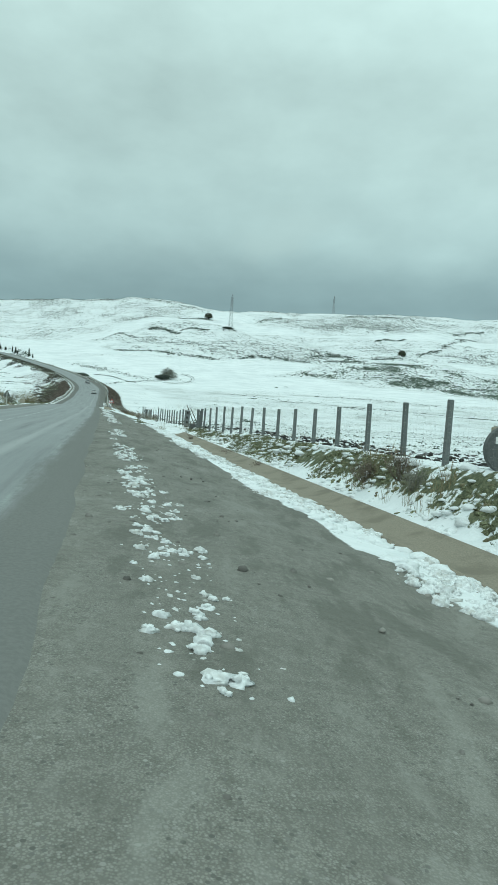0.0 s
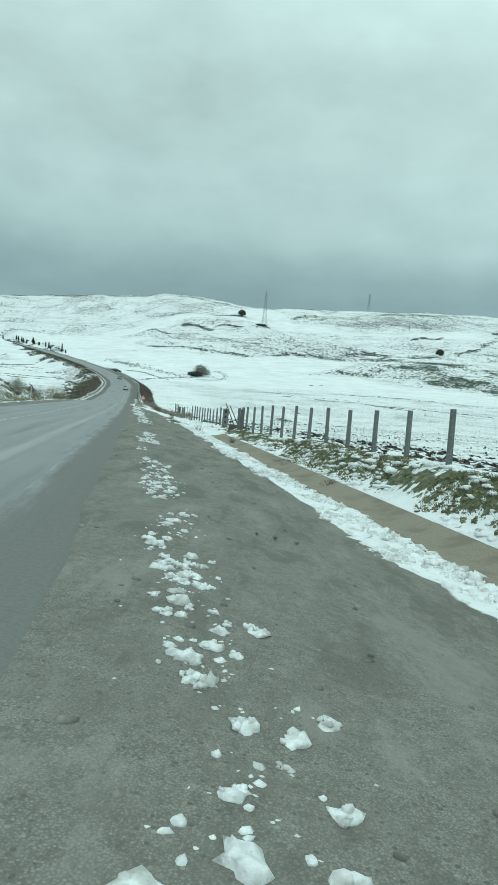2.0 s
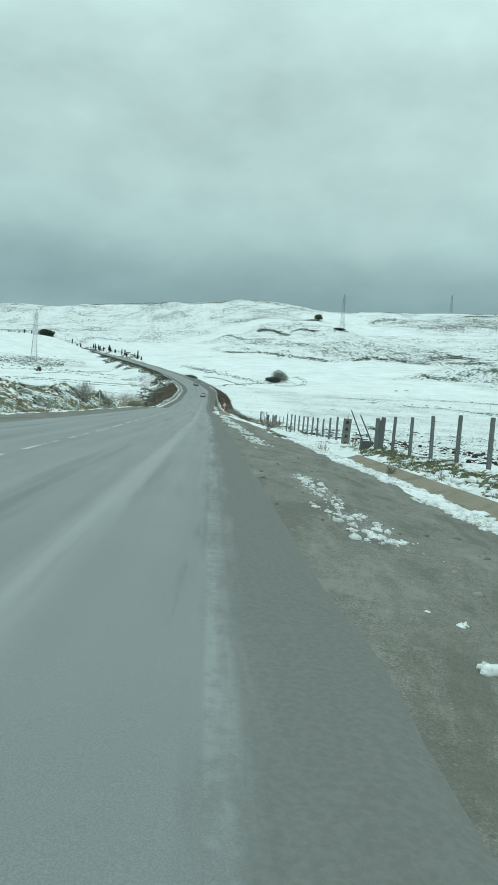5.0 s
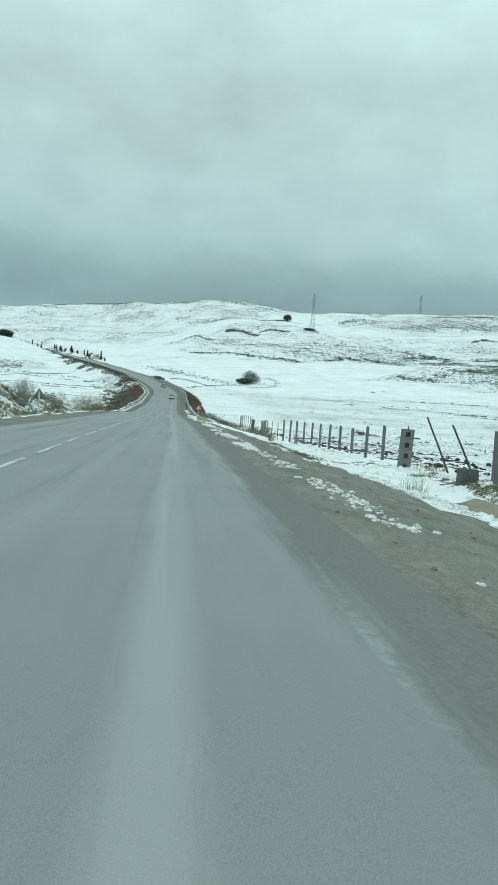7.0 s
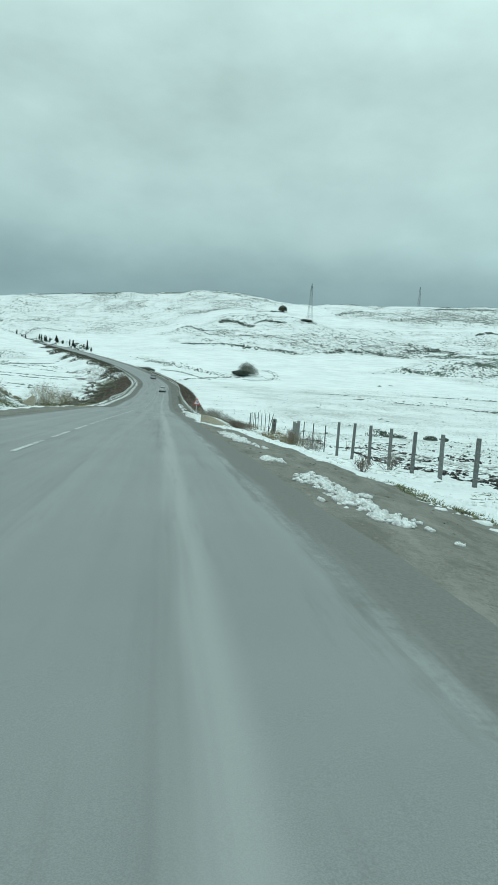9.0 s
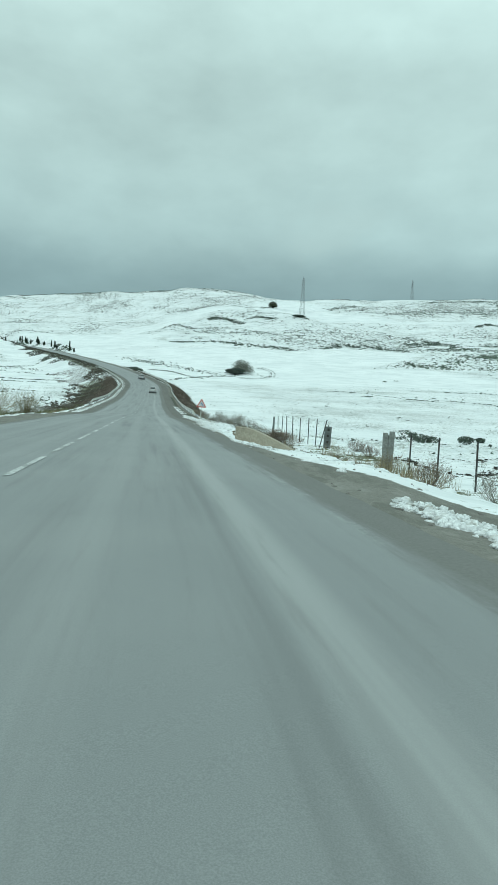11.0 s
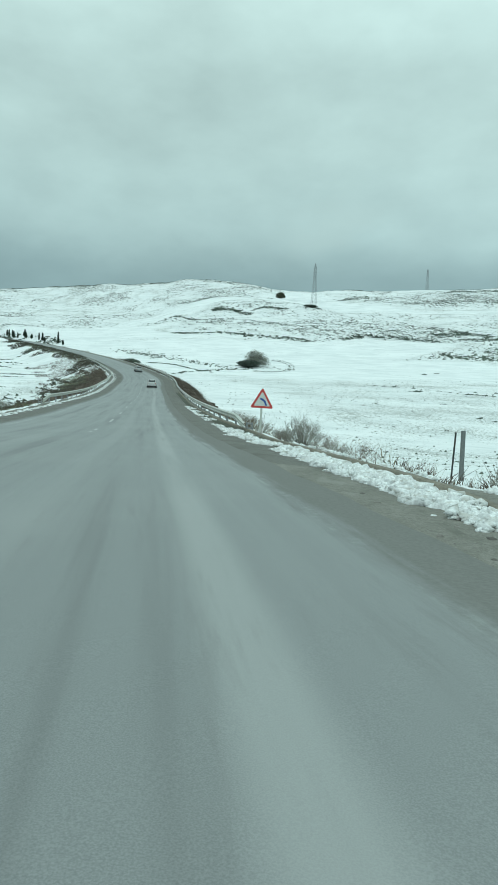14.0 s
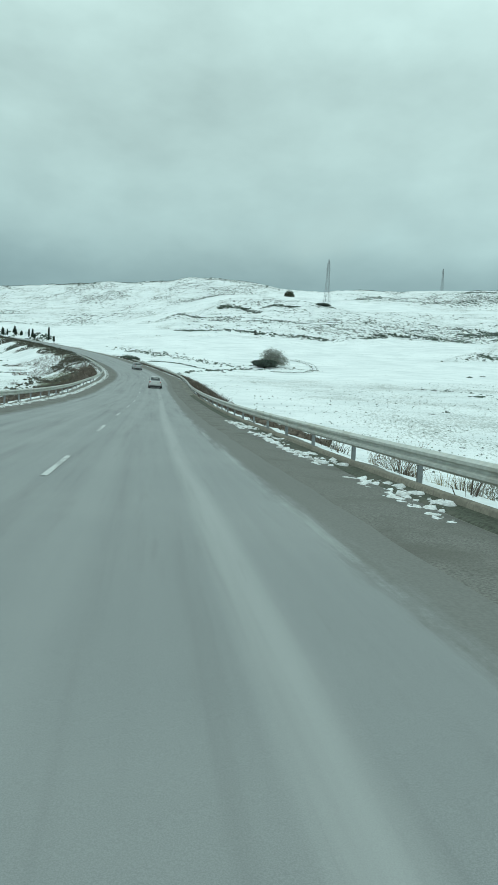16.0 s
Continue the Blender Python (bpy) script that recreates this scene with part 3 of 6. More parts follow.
def finer(v, f):
    """One round of splitting on the unit ball."""
    v, out, seen = list(map(tuple, v)), [], {}

    def mid(a, b):
        k = (min(a, b), max(a, b))
        if k not in seen:
            m = (np.array(v[a]) + np.array(v[b])) / 2
            seen[k] = len(v)
            v.append(tuple(m / np.linalg.norm(m)))
        return seen[k]

    for a, b, c in f:
        p, q, r = mid(a, b), mid(b, c), mid(c, a)
        out += [(a, p, r), (p, b, q), (r, q, c), (p, q, r)]
    return np.array(v), np.array(out)


BALL_V, BALL_F = finer(ICO_V, ICO_F)


def soft_lumps(centres, sizes, flat=0.5, rough=0.2):
    """Rounder lumps, for broken snow."""
    n, k = len(centres), len(BALL_V)
    c = np.asarray(centres)
    v = np.repeat(BALL_V[None], n, 0)
    turn = rng.random((n, 3)) * 9
    wave = np.sin(v[..., 0] * 3 + turn[:, None, 0]) * np.sin(v[..., 1] * 3.4 + turn[:, None, 1]) + 0.6 * np.sin(v[..., 2] * 6 + v[..., 0] * 5 + turn[:, None, 2])
    v = v * (1 + rough * wave + 0.11 * rng.normal(size=(n, k)))[..., None]
    a = rng.random((n, 1)) * 6.283
    sx, sy = 0.7 + 0.8 * rng.random((n, 1)), 0.7 + 0.6 * rng.random((n, 1))
    x, y = v[..., 0] * sx, v[..., 1] * sy
    v = np.stack([x * np.cos(a) - y * np.sin(a), x * np.sin(a) + y * np.cos(a), v[..., 2] * flat * (0.6 + 0.7 * rng.random((n, 1)))], -1)
    v = v * np.asarray(sizes)[:, None, None] + c[:, None, :]
    t = BALL_F[None] + k * np.arange(n)[:, None, None]
    return v.reshape(-1, 3), t.reshape(-1, 3)


def mixed_lumps(centres, sizes, flat, rough, big):
    """Round lumps where they are large, simple ones where they are small."""
    k = np.asarray(sizes) > big
    return join_arrays(soft_lumps(centres[k], sizes[k], flat, rough), lumps(centres[~k], sizes[~k], flat, rough))


def blades(centres, heights, count, spread, width, lean=0.5):
    """Tufts of thin upright blades or stems, bent once."""
    n = len(centres)
    c = np.repeat(np.asarray(centres), count, 0)
    h = np.repeat(np.asarray(heights), count) * (0.45 + 0.75 * rng.random(n * count))
    a, b = rng.random(n * count) * 6.283, rng.random(n * count) * 6.283
    w = width * (0.6 + 0.8 * rng.random(n * count))
    foot = c + np.stack([np.cos(a), np.sin(a), np.zeros_like(a)], 1) * (spread * rng.random(n * count) * np.repeat(np.asarray(heights), count))[:, None]
    side = np.stack([np.cos(b), np.sin(b), np.zeros_like(b)], 1) * w[:, None]
    out = np.stack([np.cos(a), np.sin(a), np.zeros_like(a)], 1)
    k = lean * rng.random(n * count)
    mid = foot + out * (0.3 * k * h)[:, None] + np.stack([0 * h, 0 * h, 0.55 * h], 1)
    tip = foot + out * (1.0 * k * h)[:, None] + np.stack([0 * h, 0 * h, h], 1)
    v = np.stack([foot - side, foot + side, mid - 0.8 * side, mid + 0.8 * side, tip], 1).reshape(-1, 3)
    i = 5 * np.arange(n * count)[:, None, None]
    t = np.array([(0, 1, 3), (0, 3, 2), (2, 3, 4)])[None] + i
    return v, t.reshape(-1, 3)


def leaves(centres, size, stretch=1.0):
    """Small leaf clumps: one bent diamond for each centre."""
    n = len(centres)
    a = rng.normal(size=(n, 3))
    a /= np.linalg.norm(a, axis=1)[:, None]
    b = np.cross(a, rng.normal(size=(n, 3)))
    b /= np.linalg.norm(b, axis=1)[:, None]
    s = (size * (0.5 + rng.random(n)))[:, None]
    c = np.asarray(centres)
    up = np.array([[0, 0, 1.0]]) * s * stretch * 0.3
    v = np.stack([c - a * s, c - b * s * 0.6 + up, c + a * s, c + b * s * 0.6 + up], 1).reshape(-1, 3)
    t = np.array([(0, 1, 2), (0, 2, 3)])[None] + 4 * np.arange(n)[:, None, None]
    return v, t.reshape(-1, 3)


def join_arrays(*some):
    vs, ts, n = [], [], 0
    for v, t in some:
        v, t = np.asarray([tuple(q) for q in v] if not isinstance(v, np.ndarray) else v, float), np.asarray(t)
        vs.append(v)
        ts.append(t + n)
        n += len(v)
    return np.concatenate(vs), np.concatenate(ts)


def stuff(name, arrays, mat, label, category, smooth=False):
    me = tri_mesh(name, *arrays, mat)
    if smooth:
        me.polygons.foreach_set("use_smooth", np.ones(len(me.polygons), bool))
    return tagged(new(name, me), label, category, kind="stuff")


def on_ground(x, y, sink=0.0):
    return np.stack([x, y, ground_z(x, y) - sink], 1)


# ---------------------------------------------------------------- ground
def steps_out(stops):
    out = []
    for a, b, s in stops:
        out += list(np.arange(a, b, s))
    return out + [stops[-1][1]]


GY = np.array(steps_out([(-3000, -600, 600), (-600, -80, 65), (-80, -10, 5), (-10, 170, 0.8), (170, 330, 2), (330, 870, 4.5), (870, 1300, 30), (1300, 4800, 350)]))
_h = np.array(steps_out([(0, 3.9, 1.3), (3.9, 14, 0.24), (14, 27, 0.65), (27, 90, 3), (90, 620, 6.5), (620, 1200, 60), (1200, 4200, 500)]))
GU = np.concatenate([-_h[:0:-1], _h])


def make_ground():
    Y, U = np.meshgrid(GY, GU, indexing="ij")
    X = road_x(Y) + U / road_cos(Y)
    Z = ground_z(X, Y)
    ny, nu = Y.shape
    verts = np.stack([X, Y, Z], -1).reshape(-1, 3).astype(np.float32)
    i = (np.arange(ny - 1)[:, None] * nu + np.arange(nu - 1)[None]).ravel()
    quads = np.stack([i, i + 1, i + nu + 1, i + nu], 1).astype(np.int32)
    me = bpy.data.meshes.new("ground")
    me.vertices.add(len(verts))
    me.vertices.foreach_set("co", verts.ravel())
    me.loops.add(quads.size)
    me.loops.foreach_set("vertex_index", quads.ravel())
    me.polygons.add(len(quads))
    me.polygons.foreach_set("loop_start", np.arange(0, quads.size, 4, dtype=np.int32))
    me.update(calc_edges=True)
    me.polygons.foreach_set("use_smooth", np.ones(len(quads), bool))
    me.materials.append(M_GROUND)
    x, y = X.ravel(), Y.ravel()
    d = across(x, y)
    edge = curve_through((0, 40, 60, 78, 86, 93, 100, 112, 117, 124, 134, 160, 300), (8.6, 8.6, 8.6, 8.4, 7.8, 6.2, 4.7, 4.5, 4.8, 5.6, 7.1, 7.0, 6.6), np.clip(y, 0, 300))
    gravel = np.where(d > 0, 1 - ease(d, edge - 0.35, edge + 0.35 + 1.1 * np.exp(-0.5 * ((y - 106) / 6) ** 2)), 1 - ease(-d, 6.4 - 1.6 * ease(y, 300, 320), 7.2 - 1.9 * ease(y, 300, 320)))
    gravel = gravel * (1 - ease(y, 585, 600))
    gravel = gravel * (1 - 0.25 * np.exp(-0.5 * ((d - 5.0) / 0.5) ** 2) * ease(y, -20, 0))
    earth = ease(d, 14.2, 15.0) * (1 - ease(d, 19, 26)) * (1 - ease(y, 100, 130)) * (0.75 + 0.5 * grain(x, y, 6, 31))
    earth = earth + 0.8 * ease(-d, 6, 9) * (1 - ease(-d, 14, 20)) * ease(y, 52, 70) * (1 - ease(y, 90, 110)) * grain(x, y, 3, 32)
    grass = 0.95 * np.exp(-0.5 * ((d - 12.55) / 0.5) ** 2) * (1 - ease(y, 62, 70)) + 0.8 * np.exp(-0.5 * ((d - 11) / 2.0) ** 2) * ease(y, 64, 68) * (1 - ease(y, 128, 136)) * grain(x, y, 4, 33)
    grass = np.maximum(grass, 0.8 * ease(d, 6.6, 8.5) * (1 - ease(d, 14, 17)) * np.exp(-0.5 * ((y - 119) / 3.0) ** 2))
    # growth under the brush of the road banks, and on the dirt bank
    grass = np.maximum(grass, 0.95 * ease(d, 7.0, 7.6) * (1 - ease(d, 9.5, 11.5)) * ease(y, 165, 185) * (1 - ease(y, 310, 340)))
    inner = ease(-d, 7.0, 8.0) * (1 - ease(-d, 8 + 8 * ease(y, 165, 250), 10 + 10 * ease(y, 165, 250))) * ease(y, 160, 180) * (1 - ease(y, 288, 296))
    slope = 0.85 * ease(-d, 4.9, 5.5) * (1 - ease(-d, 9, 11.5)) * ease(y, 298, 306) * (1 - ease(y, 430, 500))
    verge = 0.9 * ease(-d, 6.9, 7.6) * (1 - ease(-d, 12, 19)) * ease(y, 120, 130) * (1 - ease(y, 172, 188))
    grass = np.maximum.reduce([grass, inner, slope, verge])
    grass = np.maximum(grass, ease(-d, 7.4, 8.6) * (1 - ease(-d, 22, 34)) * ease(y, 44, 56) * (1 - ease(y, 135, 160)) * (0.3 + 0.6 * grain(x, y, 4, 34)))
    cover = np.stack([gravel, scrub_density(x, y), np.clip(earth, 0, 1), np.clip(grass, 0, 1)], 1).astype(np.float32)
    at = me.color_attributes.new("cover", "FLOAT_COLOR", "POINT")
    at.data.foreach_set("color", cover.ravel())
    return tagged(new("ground", me), "snow-covered rolling farmland with scrub showing through", "ground", kind="structure")


make_ground()


def strip(name, y0, y1, step, offsets, mat, label, category, lift=0.0, tops=None, wobble=0.0, kind="structure", shift=None, sink=0.0):
    """A strip that follows the road, with a profile across it: offsets and heights over the road."""
    ys = np.append(np.arange(y0, y1, step), y1)
    tops = tops or [0.0] * len(offsets)
    verts, faces, uvs = [], [], []
    for i, y in enumerate(ys):
        # both ends run down into the ground
        z = float(road_z(y)) - sink * (1 - float(ease(y, y0, y0 + 7))) - sink * float(ease(y, y1 - 7, y1))
        for k, (o, h) in enumerate(zip(offsets, tops)):
            if wobble and k in (0, 1, len(offsets) - 1, len(offsets) - 2):
                o += wobble * (float(grain(y, k // 2, 1.3, 41)) - 0.5)
            x, yy = beside(float(y), o + (shift(y) if shift else 0.0))
            verts.append((x, yy, z + lift + h))
            uvs.append((o, float(y)))
    n = len(offsets)
    for i in range(len(ys) - 1):
        for k in range(n - 1):
            faces.append((i * n + k, i * n + k + 1, (i + 1) * n + k + 1, (i + 1) * n + k))
    me = raw_mesh(name, verts, faces, mat)
    lay = me.uv_layers.new(name="lane")
    for lp in me.loops:
        lay.data[lp.index].uv = uvs[lp.vertex_index]
    me.polygons.foreach_set("use_smooth", np.ones(len(faces), bool))
    ob = new(name, me)
    return tagged(ob, label, category, kind=kind) if label else ob


ROAD = strip("road", -60, 588, 0.45, (-4.35, -4.2, -3, -1.5, 0, 1.5, 3, 4.2, 4.4), M_ASPHALT, "worn grey two-lane asphalt road, salted and damp", "road", 0.0, [-0.12, -0.03, 0, 0.02, 0.03, 0.02, 0, -0.03, -0.12], 0.13)


def lane_marks():
    y, marks = -30.0, []
    while y < 330:
        near = y < 127
        length, period = (3.1, 4.3) if near else (3.0, 10.05)
        marks.append((y, length))
        y += period
        if near and y >= 127:
            y = 173.6 - 10.05 * 3
    for a, length in marks:
        m = strip("lane_mark", a, a + length, 1.0, (-0.05, 0.05), M_DASH, "", "", 0.034, shift=lambda q: float(curve_through((20, 45, 60, 78, 112, 135, 400), (-0.1, -0.25, -0.5, -0.5, -0.2, 0, 0), q)))
        m.parent = ROAD


lane_marks()
for side_ in (1, -1):
    strip("shoulder", 128, 322, 1.6, tuple(side_ * o for o in (4.1, 4.4, 5.4, 5.75, 5.85)) if side_ > 0 else (-5.85, -5.75, -5.4, -4.4, -4.1), M_SHOULDER, "dark grey worn road shoulder", "shoulder", 0.0, [-0.06, -0.045, -0.07, -0.085, -0.2] if side_ > 0 else [-0.2, -0.085, -0.07, -0.045, -0.06], 0.16, sink=0.15)
strip("drainage_ditch", 2, 57, 1.0, (-0.92, -0.84, -0.76, -0.28, -0.16, 0.2, 0.32, 0.76, 0.84, 0.92), M_DITCH, "ochre concrete drainage channel with snow along it", "drainage ditch", 0.0, [-1.02, -0.865, -0.87, -1.09, -1.11, -1.11, -1.09, -0.94, -0.935, -1.1], shift=lambda y: float(ditch_d(y)))


def kerb_d(y):
    return float(curve_through((124, 132, 139, 145, 150, 156, 162, 170, 235), (5.9, 5.95, 6.05, 6.2, 6.45, 6.42, 6.25, 6.2, 6.25), y))


strip("kerb", 124, 235, 1.0, (-0.03, 0.0, 0.02, 0.14, 0.16), M_KERB, "weathered tan concrete kerb in front of the guard rail", "kerb", 0.0, [-0.3, 0.01, 0.03, 0.03, -0.4], shift=kerb_d, sink=0.3)
strip("gutter", 126, 234, 1.0, (-0.5, -0.42, -0.2, -0.005), M_GUTTER, "wet mossy gutter between shoulder and kerb", "gutter", 0.0, [-0.12, -0.055, -0.085, -0.06], shift=kerb_d, sink=0.2)

# ---------------------------------------------------------------- guard rails
ROAD_TURN = 12.6


def guard_rail(side, off, y0, y1, label, high=0.51):
    """A W-beam on steel posts, with a turned-down end."""
    th = thing("guard_rail", pose(0, 0, 0), label, "guard rail", "guard rails of the bend")
    prof = [(0.0, -0.155), (0.035, -0.13), (0.08, -0.105), (0.08, -0.055), (0.01, -0.02), (0.01, 0.02), (0.08, 0.055), (0.08, 0.105), (0.035, 0.13), (0.0, 0.155)]
    ys = np.concatenate([np.arange(y0, y0 + 10, 0.5), np.arange(y0 + 10, y1, 2.0), [y1]])
    verts, faces = [], []
    for y in ys:
        dip = 0.3 * (1 - float(ease(y, y0, y0 + 4)))
        for layer in (0, 1):
            for px_, pz in prof if layer == 0 else prof[::-1]:
                o = side * (off - px_ + (0.012 if layer else 0.0))
                x, yy = beside(float(y), o)
                verts.append((x, yy, float(road_z(y)) + high - dip + pz))
    n = 2 * len(prof)
    for i in range(len(ys) - 1):
        for k in range(n):
            q, w = i * n + k, i * n + (k + 1) % n
            faces.append((q, w, w + n, q + n) if side < 0 else (q, q + n, w + n, w))
    faces += [tuple(range(n)), tuple(range((len(ys) - 1) * n, len(ys) * n))[::-1]]
    # an open steel frame anchors the end
    x, yy = beside(y0 - 0.2, side * (off + 0.18))
    foot = float(road_z(y0)) + high - 0.61
    for k in (-1, 1):
        part("anchor_post", block(0.06, 0.06, 0.48, 0.006, M_LATTICE, "anchor_post"), th, "dull grey anchor post", pose(x + 0.13 * k, yy, foot, 0, 0, ROAD_TURN))
        part("anchor_bar", block(0.3, 0.05, 0.06, 0.006, M_LATTICE, "anchor_bar"), th, "dull grey anchor bar", pose(x, yy - 0.006, foot + 0.27 + 0.1 * k, 0, 0, ROAD_TURN))
    me = raw_mesh("beam", verts, faces, M_ZINC)
    part("beam", me, th, "corrugated galvanised steel beam")
    post = block(0.1, 0.06, 0.94, 0.006, M_LATTICE, "post")
    y = y0 + 0.6
    while y < y1:
        x, yy = beside(y, side * (off + 0.16))
        part("post", post, th, at=pose(x, yy, float(road_z(y)) + high - 0.93 - 0.3 * (1 - float(ease(y, y0, y0 + 4))), 0, 0, math.degrees(math.atan2(-(float(road_x(y + 1)) - float(road_x(y - 1))), 2))))
        y += 4.0
    return th


guard_rail(1, 6.45, 152.5, 318, "galvanised guard rail along the outside of the bend", 0.465)
guard_rail(-1, 6.5, 177, 322, "galvanised guard rail along the inside of the bend")

# ---------------------------------------------------------------- fence
POST = block(0.15, 0.13, 2.05, 0.012, M_CONCRETE, "post", 0.92, -0.25)


FENCE_Y = (0, 17.55, 20.5, 26.3, 43.7, 58.6, 73.5, 103, 113.5, 124.9, 132.6, 138.4, 147.6, 160)
FENCE_X = (8.3, 5.04, 4.6, 3.38, -0.55, -3.93, -7.22, -13.85, -16.65, -18.95, -20.66, -21.73, -23.17, -25.6)


def fence_x(y):
    return float(curve_through(FENCE_Y, FENCE_X, y))


def fence_post(yy, top=None, tilt=0.0, turn=0.0):
    x = fence_x(yy)
    z = float(ground_z(x, yy))
    th = thing("fence_post", pose(x, yy, z, tilt, turn, ROAD_TURN), "square grey concrete fence post standing in snow", "fence post", "concrete fence posts")
    part("shaft", POST, th, at=Matrix.Diagonal((1, 1, (top - z + 0.25) / 2.05 if top else 1, 1)) @ Matrix.Translation((0, 0, 0)))
    th.children[0].location = (0, 0, 0)
    return th


TOPS_N = (2.02, 1.98, 1.98, 1.86, 1.80, 1.80, 1.78, 1.87, 1.87, 1.98, 1.93, 2.01, 1.96, 1.88, 1.89)
for i, top in enumerate(TOPS_N):
    fence_post(17.55 + 2.93 * i, top, random.uniform(-1, 1), random.uniform(-1.2, 1.2))
for i in range(3):
    fence_post(17.55 - 2.93 * (i + 1), 2.0, random.uniform(-1, 1), random.uniform(-1, 1))
TOPS_M = (1.79, 1.70, 1.52, 1.65, 1.68, 1.71, 1.73, 1.80, 1.89, 1.94)
for i, top in enumerate(TOPS_M):
    fence_post(73.53 + 2.945 * i, top, random.uniform(-1.5, 1.5), random.uniform(-1.5, 1.5))

STAKE = block(0.055, 0.055, 2.1, 0.006, M_STEEL, "shaft", 1.0, -0.25)


def stake(yy, tilt=0.0, turn=0.0, high=1.0, aside=0.0):
    x = fence_x(yy) + aside
    th = thing("fence_stake", pose(x, yy, float(ground_z(x, yy)), tilt, turn, ROAD_TURN), "thin dark steel fence stake standing in brush", "fence stake", "steel fence stakes")
    part("shaft", STAKE, th, at=Matrix.Diagonal((1, 1, high, 1)))
    return th


fence_post(102.98, 1.94)
for y_ in (105.7, 108.5, 111.0):
    stake(y_, random.uniform(-2, 2), random.uniform(-2, 2), 0.93)
for y_ in (127.8, 129.9, 132.6, 135.6, 138.4, 141.5, 144.1, 148.5):
    stake(y_, random.uniform(-3, 3), random.uniform(-3, 3), 0.97)
stake(124.6, 0, 13, 1.0, -0.55)
fence_post(147.6, 2.26)

# wires and netting between the posts
def netting(y0, y1, step):
    pieces = []
    ys = np.append(np.arange(y0, y1, step), y1)
    for k in range(9):
        h = 0.12 + 0.185 * k
        pts = []
        for y in ys:
            x = fence_x(y) - 0.09
            pts.append((x, y, float(ground_z(x, y)) + h + 0.03 * (float(grain(y, k, 1.5, 51)) - 0.5)))
        pieces.append(rod(pts, 0.0013, 0.0013, 3))
    for y in np.arange(y0, y1, 0.24):
        x = fence_x(y) - 0.09
        z = float(ground_z(x, y))
        pieces.append(rod([(x, y, z + 0.1), (x, y, z + 1.6)], 0.0009, 0.0009, 3))
    return gather(pieces)


for a, b in ((8.8, 58.6), (73.5, 100.0)):
    v, t = netting(a, b, 1.47)
    tagged(new("wire_netting", tri_mesh("wire_netting", [tuple(q) for q in v], t, M_ZINC)), "slack steel wire netting between the concrete posts", "wire netting", kind="stuff")


def gate_block(yy, high, label, slim=1.0):
    """A hollow-block gate pier with four openings up its face and a rod on top."""
    x = fence_x(yy)
    z = float(ground_z(x, yy))
    th = thing("gate_pier", pose(x, yy, z, 0, 2, ROAD_TURN - 8), label, "gate pier", "hollow block gate piers")
    n = 4
    for i in range(n):
        h = (high + 0.2) / n
        bm = bmesh.new()
        dp = 0.36
        # a frame round each opening: two cheeks and two bands
        for cx, cz, sx, sz in ((-0.185, 0.5, 0.17, 1.0), (0.185, 0.5, 0.17, 1.0), (0, 0.14, 0.21, 0.28), (0, 0.86, 0.21, 0.28)):
            r = bmesh.ops.create_cube(bm, size=1)["verts"]
            for v in r:
                v.co = Vector(((cx + v.co.x * sx) * slim, v.co.y * dp, (cz + v.co.z * sz) * h))
        part("hollow_block", from_bm("hollow_block", bm, M_CONCRETE), th, at=pose(0.008 * (i % 2), 0, -0.2 + h * i))
    # a solid soil-dark block just behind the face gives the openings their shade
    part("core", block(0.42 * slim, 0.24, high + 0.1, 0, M_CLOD_SHADE, "core", 1, -0.15), th, "solid dark block standing in for shade inside the openings", pose(0, 0, 0))
    part("rod", block(0.05, 0.05, 0.14, 0.005, M_STEEL, "rod"), th, at=pose(0.02, 0, high - 0.01))
    return th


gate_block(70.35, 1.76, "grey hollow-block gate pier with openings, beside a missing gate")
gate_block(124.98, 1.36, "short hollow-block gate pier, weathered, among brush", 0.74)


def twin_post(yy, high, label, mat):
    x = fence_x(yy)
    th = thing("gate_post", pose(x, yy, float(ground_z(x, yy)), 0, 1, ROAD_TURN), label, "gate post", "paired gate posts")
    for k in (-1, 1):
        part("shaft", block(0.22, 0.2, high + 0.29 + 0.04 * k, 0.014, mat, "shaft", 0.95, -0.25), th, at=pose(0.14 * k, 0.04 * k, 0, 0, 1.2 * k, 3 * k))
    part("shaft", block(0.1, 0.1, high + 0.1, 0.01, mat, "shaft", 0.95, -0.2), th, at=pose(0, -0.13, 0, -1, 0, 0))
    return th


twin_post(61.4, 1.68, "paired concrete gate posts beside a low concrete block", M_CONCRETE)
twin_post(113.5, 1.6, "paired concrete gate posts standing in trodden snow", M_PALECON)


def leaning_pole(yy, length, tilt, turn, aside):
    x = fence_x(yy) + aside
    th = thing("leaning_pole", pose(x, yy, float(ground_z(x, yy)) - 0.05, tilt, turn, 0), "dark pole leaning in the gateway", "pole", "leaning gateway poles")
    v, t = rod([(0, 0, 0), (0.01, 0, length * 0.5), (0, 0.01, length)], 0.042, 0.036, 7)
    part("shaft", tri_mesh("shaft", [tuple(q) for q in v], t, M_WOOD), th)


leaning_pole(66.4, 2.4, 0, -24, 0.4)
leaning_pole(64.2, 2.25, 4, -26, 0.5)
_x, _y = fence_x(62.9) - 0.35, 62.9
tagged(new("concrete_block", block(0.62, 0.5, 0.56, 0.02, M_DARKCON, "concrete_block", 0.96, -0.06)), "low rough concrete block beside the gate posts", "concrete block").matrix_basis = pose(_x, _y, float(ground_z(_x, _y)), 0, 0, ROAD_TURN)


